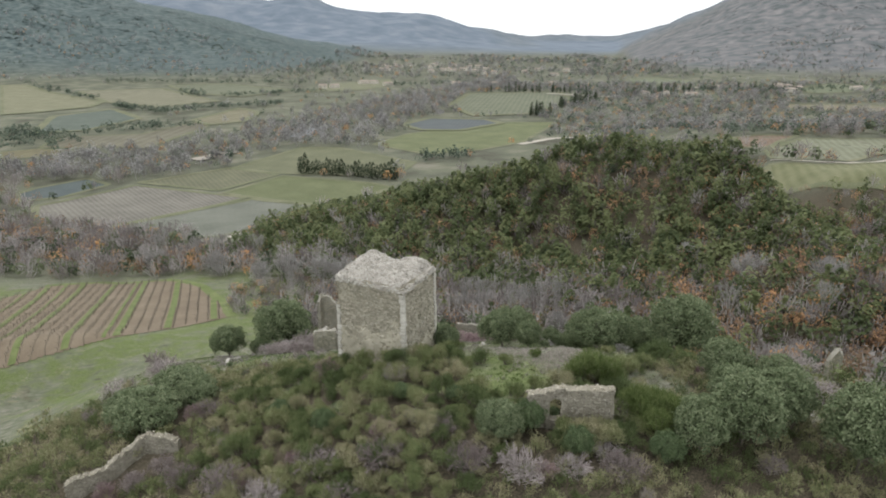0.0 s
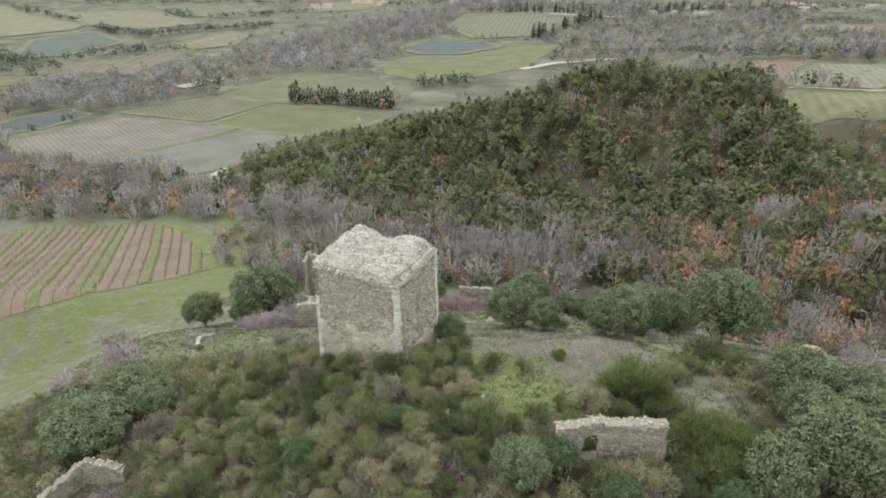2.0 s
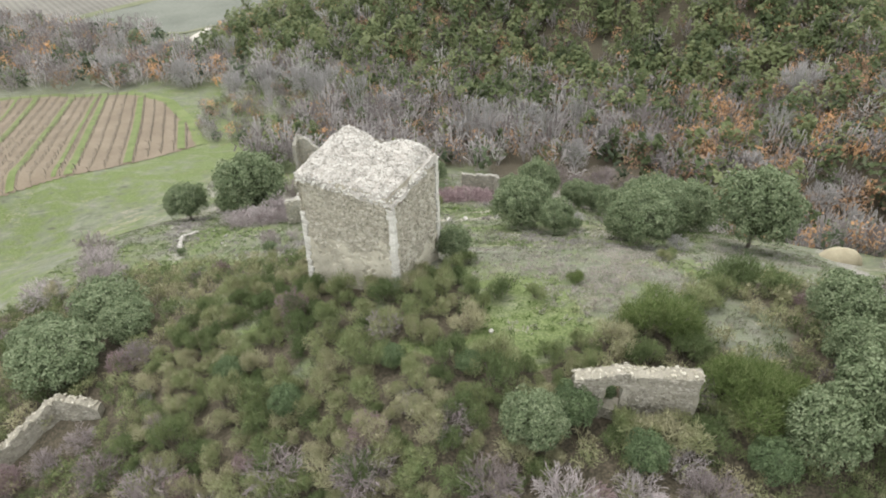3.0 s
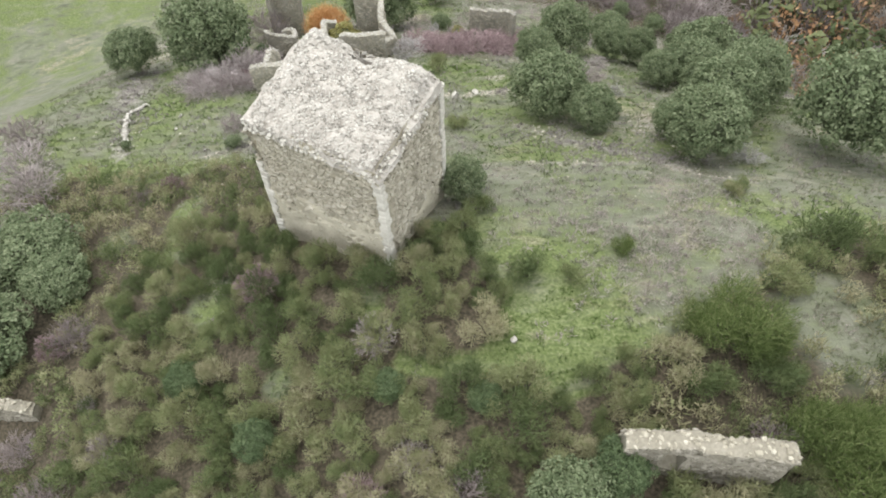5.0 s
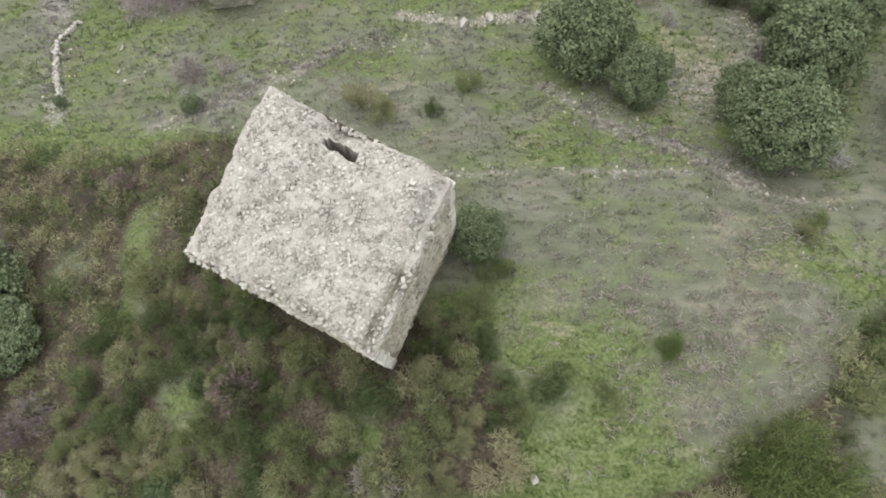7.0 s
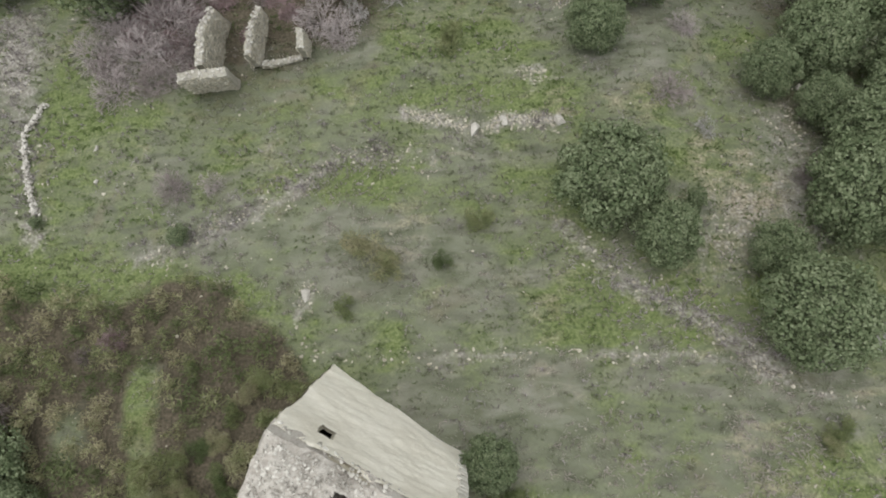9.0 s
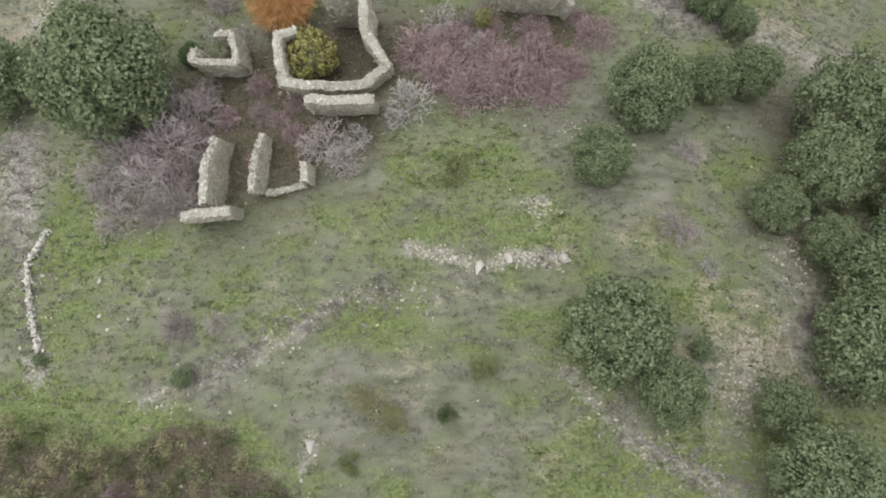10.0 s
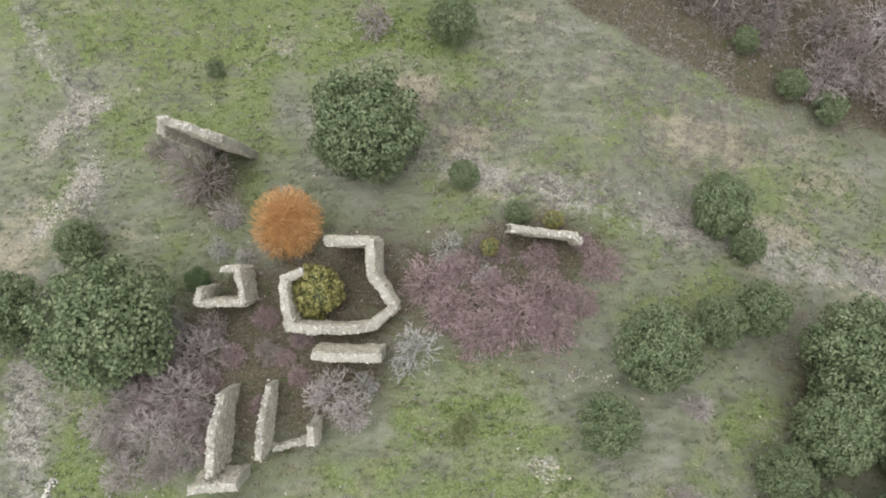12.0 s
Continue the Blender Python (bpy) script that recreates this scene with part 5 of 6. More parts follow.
# bare shrubs
def bare_bush(seed, mat, name, label, group, tall=1.6, levels=4, limbs=9, thin=0.009, spread=0.85, rise=0.55, stem=0.02, haze=520):
    """A leafless bush of radius about 1."""
    g = np.random.default_rng(seed)
    v, f, tips = branching(g, tall, levels, limbs, spread, rise, stem, thin, 0.045)
    wide = np.percentile(np.hypot(v[:, 0], v[:, 1]), 97)
    low, high = v[:, 2].min() / wide, np.percentile(v[:, 2], 96) / wide
    twigs = fuzz(g, haze, np.array([[0, 0, high * 0.52]]), np.array([[0.93, 0.93, high * 0.46]]), 0.009, 0.30, 0.5, 0.4)
    return tagged(build(name, *join([(v / wide, f), twigs]), mat), label, "bare shrub", group)


lilac = [bare_bush(300 + k, TWIG, "bare_shrub", "leafless lilac-grey bush of many fine twigs", "bare bushes") for k in range(3)]
plant(lilac, [(-20.7, 100.6, 3.0), (-9.6, 85.4, 1.9), (-8.2, 84.3, 1.6), (-19.6, 85.3, 2.7), (-21.2, 83.0, 2.1), (-18.8, 87.6, 2.2), (-17.6, 83.4, 1.7), (-22.9, 84.8, 1.9), (-23.0, 82.2, 1.5), (-20.0, 81.2, 1.5), (-18.5, 82.0, 1.4), (-21.6, 87.2, 1.7), (-18.3, 97.4, 1.5), (-8.2, 114.1, 1.9), (-25.0, 103.0, 1.6), (-27.5, 61.5, 2.2), (-33.0, 70.0, 2.6), (-31.0, 66.5, 2.4), (-35.0, 74.0, 2.2), (-36.5, 66.0, 2.6), (-18.2, 89.4, 1.4), (-22.4, 80.6, 1.7), (-24.2, 86.2, 1.8), (-21.0, 89.6, 1.5), (-24.6, 83.6, 1.6), (-14.2, 88.0, 1.1), (0.3, 94.6, 1.3), (-17.8, 74.2, 1.3), (-15.2, 74.4, 0.9), (13.8, 84.7, 1.2), (11.9, 79.8, 1.3), (19.3, 74.5, 1.0), (-30.5, 62.5, 1.8), (12.0, 43.9 - 3.2, 1.4)], rng, 0.05, (0.7, 1.0))
plant([copy_thing(o, Matrix()) for o in lilac[:2]], [(-4.5, 40.6, 2.0), (-9.3, 41.6, 1.9), (-16.4, 41.4, 2.0), (-0.2, 42.8, 1.6), (-12.7, 39.0, 2.0), (-6.8, 37.6, 2.0), (1.8, 39.6, 1.8), (5.6, 38.6, 1.9), (-20.5, 43.6, 1.7), (-25.6, 45.6, 1.3), (-27.8, 43.6, 1.2), (-23.4, 46.6, 1.2), (-21.5, 52.6, 1.5), (12.5, 38.8, 1.9), (9.0, 39.2, 1.5), (-2.2, 44.4, 1.0), (-17.4, 46.0, 1.0), (32, 55, 2.2), (36, 60, 2.4), (33, 51, 2.2), (19.5, 117.5, 2.8), (22.5, 115.5, 2.6), (25.5, 113.0, 2.2), (26.5, 117.0, 3.0), (30.5, 109.5, 2.8), (33.5, 110.0, 3.4), (37.5, 107.5, 3.2), (31.5, 113.5, 3.2), (36.5, 114.0, 3.4), (41.0, 111.5, 3.4), (40, 104.5, 2.6)], rng, 0.05, (0.8, 1.1))
silver = bare_bush(320, SILVER, "silver_shrub", "leafless silver-grey bush with spreading twigs", "silver bushes", levels=4, limbs=12, thin=0.012, haze=250)
plant([silver], [(-4.1, 88.0, 1.9), (-18.8, 94.9, 1.0), (-16.7, 94.1, 0.9), (19.9, 66.0, 1.2), (13.9, 77.5, 0.8), (-2.1, 94.8, 1.4), (-7.4, 86.0, 1.0), (0.6, 92.8, 1.0)], rng, 0.05, (0.7, 1.0))
rose = [bare_bush(330 + k, ROSE, "rose_shrub", "leafless rose-brown bramble and sloe scrub", "rose-brown scrub", 1.3, 4, 9, 0.010, haze=900) for k in range(3)]
plant(rose, [(-3.4, 92.2, 2.3), (2.6, 90.1, 2.4), (0.1, 89.2, 2.1), (4.9, 89.4, 1.9), (-2.0, 90.6, 2.0), (1.2, 91.8, 1.9), (4.6, 91.8, 1.9), (8.7, 93.6, 1.6), (4.5, 94.0, 1.4), (-1.2, 93.2, 1.7), (6.8, 91.0, 1.6), (7.6, 95.0, 1.0), (-22.2, 85.4, 1.3), (-17.0, 81.9, 0.9), (-14.2, 84.6, 0.9), (-20.6, 86.4, 1.5), (-19.2, 83.8, 1.4), (-21.8, 84.2, 1.4), (-18.0, 86.0, 1.2), (-13.0, 87.4, 0.9), (-11.8, 86.4, 0.9), (-14.6, 90.0, 1.1), (-12.0, 88.6, 1.0), (-16.6, 87.6, 1.1), (1.6, 94.4, 0.9)], rng, 0.08, (0.45, 0.7))
inner = centre[5:1200:34]
plant([copy_thing(lilac[2], Matrix()), copy_thing(rose[1], Matrix())], [(x, y, 0.9 * r) for x, y, r in inner], rng, 0.0, (1.1, 1.5))
g = np.random.default_rng(340)
ob = tagged(build("osier_bush", *join([pompom(g, 6000, 0.0045), branching(g, 1.0, 3, 9, 0.7, 0.5, 0.1, 0.01, 0.05)[:2]]), ORANGE), "round orange-twigged leafless tree beside the house", "tree")
stand(ob, -13.4, 96.7, 2.75, rng)
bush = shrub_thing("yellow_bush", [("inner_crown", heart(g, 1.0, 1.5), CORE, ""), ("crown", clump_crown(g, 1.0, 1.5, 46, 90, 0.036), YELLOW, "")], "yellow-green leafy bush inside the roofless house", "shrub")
stand(bush, -10.9, 92.0, 2.05, rng)
small = holm_oak(345, 1.6, YELLOW, "broom_in_flower", "small yellowish bush among rose-brown scrub", 18)
plant([small], [(0.9, 94.9, 0.75), (5.5, 96.8, 0.8)], rng)

# loose stones, the low edging wall and the turf
edging = along([(-26.3, 72.8), (-27.4, 75.4), (-28.2, 78.0), (-27.4, 80.2)], 0.05)
at = np.concatenate([edging + rng.normal(0, 0.12, edging.shape), edging + rng.normal(0, 0.10, edging.shape)])
z = height(at[:, 0], at[:, 1])
z[len(edging):] += 0.17
v, f = many_lumps(rng, np.column_stack([at, z + 0.08]), rng.uniform(0.045, 0.12, (len(at), 3)) * [1.2, 0.9, 0.7])
tagged(build("edging_wall", v, f, TOPSTONES), "low dry-stone edging of pale stones along the path", "low wall")
scatter = []
for line, step, wide in ((LEDGE, 0.03, 0.28), (TERRACE, 0.08, 0.6), (SCREE, 0.014, 0.75), (SCREE_UP, 0.02, 0.7), (BANK, 0.12, 0.55), (TRACK, 0.30, 0.9), (FARM_PATH, 0.22, 0.9), ([(3.2, 81.5), (4.7, 81.1)], 0.03, 0.35), ([(-9.3, 67.3), (-9.1, 68.7)], 0.03, 0.3), ([(12, 72), (17, 70)], 0.06, 1.3), ([(18.5, 82), (19.5, 76)], 0.06, 0.7), ([(8.5, 86.5), (5.5, 86.0)], 0.06, 0.5), (PATH, 0.22, 0.25), ([(-12.0, 88.6), (-13.0, 91)], 0.12, 0.4)):
    q = along(line, step)
    scatter.append(q + rng.normal(0, wide, q.shape))
loose = np.column_stack([rng.uniform(-34, 30, 700), rng.uniform(58, 116, 700)])
scatter.append(loose)
at = np.concatenate(scatter)
half = rng.uniform(0.02, 0.075, (len(at), 1)) * rng.uniform(0.7, 1.5, (len(at), 3)) * [1.2, 1.0, 0.6]
v, f = many_lumps(rng, np.column_stack([at, height(at[:, 0], at[:, 1]) + half[:, 2] * 0.3]), half)
tagged(build("loose_stones", v, f, STONES), "pale limestone rubble strewn on the slope", "stones", kind="stuff")
for x, y, r in ((2.5, 49.9, 0.2), (-23.1, 76.9, 0.2), (-22.8, 74.8, 0.15), (-9.2, 68.0, 0.35), (20.7, 80.4, 0.32), (5.3, 78.0, 0.4), (0.2, 77.6, 0.45), (2.0, 78.1, 0.35)):
    v, f = many_lumps(rng, np.zeros((1, 3)), np.array([[r, r * 0.7, r * 0.75]]))
    rock = tagged(build("boulder", v, f, TOPSTONES), "single pale limestone boulder on the turf", "boulder", "pale boulders")
    rock.location = (x, y, floor_at(x, y) + r * 0.3)

# tussocks of straw on the dry meadows
k = 1500
x, y = np.concatenate([rng.normal(16, 9, k), rng.normal(11, 4, 500), rng.normal(-2, 5, 500)]), np.concatenate([rng.normal(105, 5.5, k), rng.normal(57, 4, 500), rng.normal(105, 2, 500)])
keep = (rough(x, y, 5, 86) > -0.1) & (thicket(x, y) < 0.3)
x, y = np.repeat(x[keep], 16), np.repeat(y[keep], 16)
foot = np.column_stack([x + rng.normal(0, 0.17, len(x)), y + rng.normal(0, 0.17, len(x)), height(x, y) - 0.02])
lean = np.column_stack([rng.normal(0, 0.16, (len(x), 2)), rng.uniform(0.12, 0.32, len(x))])
side = unit(np.column_stack([rng.normal(0, 1, (len(x), 2)), np.zeros(len(x))])) * 0.035
v = np.stack([foot - side, foot + side, foot + lean], 1).reshape(-1, 3)
tagged(build("straw_tussocks", v, np.arange(len(v)).reshape(-1, 3), TUFT, tint=np.repeat(rng.uniform(0.75, 1.0, len(x)), 3)), "pale straw tussocks on the dry meadow", "grass", kind="stuff")
# dry heath along the banks and the track
lines = np.concatenate([along(line, step) + rng.normal(0, wide, (len(along(line, step)), 2)) for line, step, wide in ((TRACK, 0.035, 1.0), (TERRACE, 0.05, 0.8), (BANK, 0.05, 0.7), (LEDGE, 0.08, 0.7), (FARM_PATH, 0.06, 1.3))])
lines = np.concatenate([lines, np.column_stack([rng.uniform(-34, 30, 5000), rng.uniform(58, 116, 5000)])])
lines = lines[(rough(lines[:, 0], lines[:, 1], 3.0, 88) > -0.05) & (thicket(lines[:, 0], lines[:, 1]) < 0.3)]
x, y = np.repeat(lines[:, 0], 9), np.repeat(lines[:, 1], 9)
foot = np.column_stack([x + rng.normal(0, 0.11, len(x)), y + rng.normal(0, 0.11, len(x)), height(x, y) - 0.02])
lean = np.column_stack([rng.normal(0, 0.15, (len(x), 2)), rng.uniform(0.10, 0.26, len(x))])
side = unit(np.column_stack([rng.normal(0, 1, (len(x), 2)), np.zeros(len(x))])) * 0.035
v = np.stack([foot - side, foot + side, foot + lean], 1).reshape(-1, 3)
tagged(build("heath_tussocks", v, np.arange(len(v)).reshape(-1, 3), HEATH), "grey-lilac dry heath tussocks along the banks", "grass", kind="stuff")
tufts = 34000
x, y = rng.uniform(-40, 34, tufts), rng.uniform(45, 119, tufts)
keep = (thicket(x, y) < 0.5) & (rough(x, y, 3.2, 81) + rng.normal(0, 0.4, tufts) > -0.5)
x, y = x[keep], y[keep]
blades = 10
foot = np.repeat(np.column_stack([x, y, height(x, y) - 0.02]), blades, 0) + np.column_stack([rng.normal(0, 0.10, (len(x) * blades, 2)) * [1.5, 0.8], np.zeros(len(x) * blades)])
lean = np.column_stack([rng.normal(0, 0.10, (len(foot), 2)), rng.uniform(0.05, 0.24, len(foot))])
side = unit(np.column_stack([rng.normal(0, 1, (len(foot), 2)), np.zeros(len(foot))])) * rng.uniform(0.02, 0.045, (len(foot), 1))
v = np.stack([foot - side, foot + side, foot + lean], 1).reshape(-1, 3)
shade = np.clip(0.80 - 0.75 * greenness(x, y) + 0.25 * rough(x, y, 1.5, 83) + rng.normal(0, 0.10, len(x)), 0, 1)
for cx, cy, sx, sy, more in ((3.8, 50.6, 3.4, 2.6, -0.6), (10.5, 57.5, 5, 4, 0.35), (16, 104, 9, 4, 0.4), (-24.5, 77.5, 2.6, 3, -0.5), (0.5, 84, 2.4, 1.8, -0.5), (-8, 112, 8, 5, -0.35)):
    shade = shade + more * bump(x, y, cx, cy, sx, sy)
tagged(build("turf_tufts", v, np.arange(len(v)).reshape(-1, 3), TUFT, tint=np.repeat(np.clip(shade, 0, 1), 3 * blades)), "short winter turf, green and straw-coloured", "grass", kind="stuff")

# ---------------------------------------------------------------- the woods, the vineyard and the valley
def low_crown(seed, shape, count, leaf, long=1.0, up=0.3):
    """A far tree's crown as sprays of leaves: 'pine', 'round', 'column', 'tuft' or 'fan'; about 1 high."""
    g = np.random.default_rng(seed)
    t = g.uniform(0, 1, count)
    a = g.uniform(0, 6.283, count)
    if shape == "pine":
        z = 0.18 + 0.80 * t
        r = (0.45 * (1 - t) ** 0.7 + 0.03) * (0.65 + 0.35 * np.sin(9 * t + seed)) * g.uniform(0.5, 1.1, count)
    elif shape == "column":
        z = 0.04 + 0.95 * t
        r = 0.15 * np.sin(np.clip(t * 0.92 + 0.12, 0, 1) * math.pi) ** 0.6 * g.uniform(0.7, 1.05, count)
    else:
        k = np.arccos(g.uniform(-0.5, 1, count))
        lobes = 0.75 + 0.25 * np.sin(3 * a + seed) * np.cos(4 * k)
        z, r = 0.52 + 0.46 * np.cos(k) * lobes, 0.46 * np.sin(k) * lobes * g.uniform(0.8, 1.05, count)
    p = np.stack([r * np.cos(a), r * np.sin(a), z], 1)
    out = unit(p - [[0, 0, 0.4]])
    return leaves(g, p, out + [[0, 0, up]], np.full(count, leaf), long)


def winter_crown(seed, count=46, narrow=0.42, wide=0.016):
    """A far leafless tree: fine sprays that fan upwards; about 1 high."""
    g = np.random.default_rng(seed)
    a = g.uniform(0, 6.283, count)
    r = narrow * np.sqrt(g.uniform(0, 1, count))
    tip = np.stack([r * np.cos(a), r * np.sin(a), g.uniform(0.55, 1.0, count) * (1 - 0.45 * (r / narrow) ** 2)], 1)
    foot = tip * [[0.30, 0.30, 0.0]] + [[0, 0, 0.12]] + g.normal(0, 0.03, tip.shape)
    mid = foot + (tip - foot) * g.uniform(0.35, 0.6, (count, 1))
    side = unit(np.cross(tip - mid, g.normal(0, 1, tip.shape))) * wide
    v = np.stack([mid - side * 0.8, mid + side * 0.8, tip + side * 1.3, tip - side * 1.3], 1).reshape(-1, 3)
    v2 = np.stack([foot - side * 0.4, foot + side * 0.4, mid + side * 0.5, mid - side * 0.5], 1).reshape(-1, 3)[: 4 * (count // 2)]
    return join([(v, np.arange(4 * count).reshape(-1, 4)), (v2, np.arange(len(v2)).reshape(-1, 4))])


def soft_crown(seed, count, fine):
    """A far leafless tree with a rounded, feathery crown; about 1 high."""
    g = np.random.default_rng(seed)
    return join([winter_crown(seed, count // 3, 0.40, fine), fuzz(g, count, np.array([[0, 0, 0.58]]), np.array([[0.42, 0.42, 0.38]]), fine, 0.13, 0.5, 0.45)])


KINDS = {
    "pine": ([low_crown(k, "pine", 84, 0.044, 1.6) for k in range(5)] + [low_crown(k + 7, "round", 60, 0.048, 1.5) for k in range(2)], PINES),
    "russet": ([join([low_crown(k, "round", 36, 0.042), soft_crown(k, 12, 0.014)]) for k in range(5)], RUSSET),
    "grey": ([soft_crown(20 + k, 42, 0.015) for k in range(5)], GREYWOOD),
    "evergreen": ([low_crown(30 + k, "round", 46, 0.085) for k in range(5)], EVERGREEN),
}
DENSE = {name: spots for name, spots in ((k, []) for k in KINDS)}
OPEN = [outline for outline, _, _ in FIELDS.values()] + [VINEYARD]
rng = np.random.default_rng(77)


def in_open(x, y, margin=0.0):
    hit = np.zeros(len(x), bool)
    for outline in OPEN:
        c = np.mean(outline, 0)
        grown = [tuple(c + (np.array(q) - c) * (1 + margin)) for q in outline]
        hit |= inside(x, y, grown)
    return hit


def seed_wood(x0, x1, y0, y1, count, share, sizes, mask):
    """Scatters trees of several kinds; share: name -> weight, or a function of the place that gives the weights."""
    x, y = rng.uniform(x0, x1, count), rng.uniform(y0, y1, count)
    keep = (rng.random(count) < mask(x, y)) & ~in_open(x, y, 0.05)
    x, y = x[keep], y[keep]
    z = height(x, y)
    patch = rough(x, y, 26, 91) * 0.35 + rough(x, y, 7, 92) * 0.35
    for k in range(len(x)):
        names, weights = zip(*share.items())
        w = np.array(weights, float)
        w = w * np.exp(2.2 * patch[k] * np.linspace(-1, 1, len(w)))
        name = names[rng.choice(len(names), p=w / w.sum())]
        low, high = sizes[name]
        DENSE[name].append((x[k], y[k], z[k] - 0.2, rng.uniform(low, high)))


scar = lambda x, y: np.clip(bump(x, y, 41, 186, 3.5, 11, 15) + bump(x, y, 60, 190, 3, 10, -10), 0, 1)
NEARWOOD = {"pine": (5.0, 8.0), "russet": (4.0, 6.5), "grey": (4.5, 7.5), "evergreen": (3.0, 5.0)}
# the pine hill
seed_wood(-75, 135, 165, 300, 6600, {"pine": 0.56, "evergreen": 0.10, "grey": 0.18, "russet": 0.16}, NEARWOOD, lambda x, y: ease(0.16, 0.4, hill(x, y)) * (1 - scar(x, y)) * (1 - 0.5 * ease(248, 264, y)))
# the russet slopes on the right and the hollow below the knoll
seed_wood(28, 175, 96, 200, 4000, {"russet": 0.40, "grey": 0.30, "pine": 0.17, "evergreen": 0.13}, NEARWOOD, lambda x, y: (1 - ease(0.2, 0.5, hill(x, y))) * ease(36, 44, x + 0.6 * np.maximum(0, y - 117)))
seed_wood(32, 120, 40, 98, 900, {"russet": 0.3, "grey": 0.4, "evergreen": 0.3}, {"russet": (3, 5), "grey": (3.5, 6), "evergreen": (2.5, 4.5), "pine": (4, 6)}, lambda x, y: ease(34, 42, x) * (1 - np.exp(-(off_line(x, y, SAND) / 3.5) ** 2)))
seed_wood(-38, 45, 118, 185, 950, {"russet": 0.22, "grey": 0.44, "evergreen": 0.20, "pine": 0.14}, {"russet": (3.5, 6), "grey": (4.5, 9), "evergreen": (2.5, 4.5), "pine": (4, 6)}, lambda x, y: ease(120, 127, y - 0.15 * x) * (1 - ease(0.2, 0.4, hill(x, y))) * ease(-40, -28, x - 0.2 * (y - 130)))
seed_wood(-25, 66, 150, 190, 620, {"pine": 0.62, "evergreen": 0.22, "russet": 0.16}, NEARWOOD, lambda x, y: ease(-0.5, 0.1, rough(x, y, 16, 93)) * (1 - scar(x, y)) * ease(150, 164, y + 0.25 * x))
# low scrub between the meadow and the hollow
SCRUB = [(-54, 154), (-50, 143), (-38.5, 139), (-26, 126), (-18, 146), (-24, 178), (-46, 184), (-59, 174)]
seed_wood(-60, -18, 125, 186, 620, {"grey": 0.55, "evergreen": 0.27, "russet": 0.18}, {"grey": (2.2, 4.5), "evergreen": (1.6, 3.0), "russet": (2, 4), "pine": (3, 5)}, lambda x, y: 0.9 * inside(x, y, SCRUB))
seed_wood(92, 200, 150, 262, 2600, {"russet": 0.38, "grey": 0.30, "pine": 0.32}, NEARWOOD, lambda x, y: 0.8 * ease(-0.8, -0.1, rough(x, y, 14, 94)) * ease(88, 100, x) * (1 - 0.85 * ease(228, 250, y)))
# the flanks of the knoll that fall away before and beside it
seed_wood(-190, 150, -60, 125, 2600, {"grey": 0.35, "russet": 0.2, "evergreen": 0.45}, {"russet": (3, 5), "grey": (3, 6), "evergreen": (2.5, 5), "pine": (4, 6)}, lambda x, y: ease(34, 48, np.hypot(x + 4, (y - 62) * 0.9) - 14) * (1 - ease(-20, -40, x) * ease(62, 78, y)) * ease(-0.5, 0.2, rough(x, y, 22, 99)) * (1 - np.exp(-(off_line(x, y, SAND) / 5) ** 2)))
# the belt of trees beyond the vineyard
seed_wood(-230, -20, 178, 300, 2300, {"russet": 0.30, "grey": 0.45, "evergreen": 0.25}, {"russet": (5, 8), "grey": (6, 10), "evergreen": (4, 7), "pine": (5, 8)}, lambda x, y: (1 - ease(0.1, 0.3, hill(x, y))) * ease(184, 194, y + 0.2 * (x + 80)))
# the river wood and the hedges of the valley floor
VALLEY = {"russet": (5, 8), "grey": (7, 12), "evergreen": (5, 9), "pine": (6, 9)}
river = [(-420, 330), (-265, 389), (-242, 421), (-191, 460), (-141, 493), (-122, 592), (-92, 666), (-55, 787), (-17, 881), (57, 1046), (176, 1285), (349, 1660)]
belt = lambda x, y, w: np.exp(-(off_line(x, y, river) / w) ** 2)
seed_wood(-520, 130, 300, 420, 900, {"grey": 0.74, "russet": 0.16, "evergreen": 0.10}, VALLEY, lambda x, y: np.clip(belt(x, y, 62) * 1.2, 0, 1))
seed_wood(-420, 420, 290, 420, 800, {"grey": 0.42, "russet": 0.26, "evergreen": 0.32}, VALLEY, lambda x, y: ease(-0.25, 0.3, rough(x, y, 110, 95)) * (1 - ease(0.05, 0.2, hill(x, y))) * ease(290, 330, y + 0.3 * np.abs(x)))
seed_wood(90, 420, 180, 420, 1500, {"grey": 0.36, "russet": 0.34, "evergreen": 0.30}, VALLEY, lambda x, y: ease(-0.4, 0.1, rough(x, y, 60, 96)) * (1 - ease(0.1, 0.3, hill(x, y))))
# farther off the trees are built of fewer, larger sprays
FAR_KINDS = {
    "grey": ([join([low_crown(70 + k, "round", 20, 0.055, 1.6, 0.6), winter_crown(70 + k, 9, 0.45, 0.018)]) for k in range(5)], VALLEYGREY, "river_wood", "grey leafless woodland along the river"),
    "russet": ([low_crown(75 + k, "round", 20, 0.085) for k in range(5)], RUSSET, "valley_oak_wood", "russet oak groves of the valley floor"),
    "evergreen": ([low_crown(80 + k, "round", 26, 0.085) for k in range(5)], VALLEYGREEN, "valley_hedges", "dark hedges and groves of the valley floor"),
}
near_spots, DENSE = DENSE, {name: [] for name in KINDS}
seed_wood(-620, 130, 400, 1400, 15000, {"grey": 0.74, "russet": 0.16, "evergreen": 0.10}, VALLEY, lambda x, y: np.clip(belt(x, y, 58) * 1.6, 0, 1))
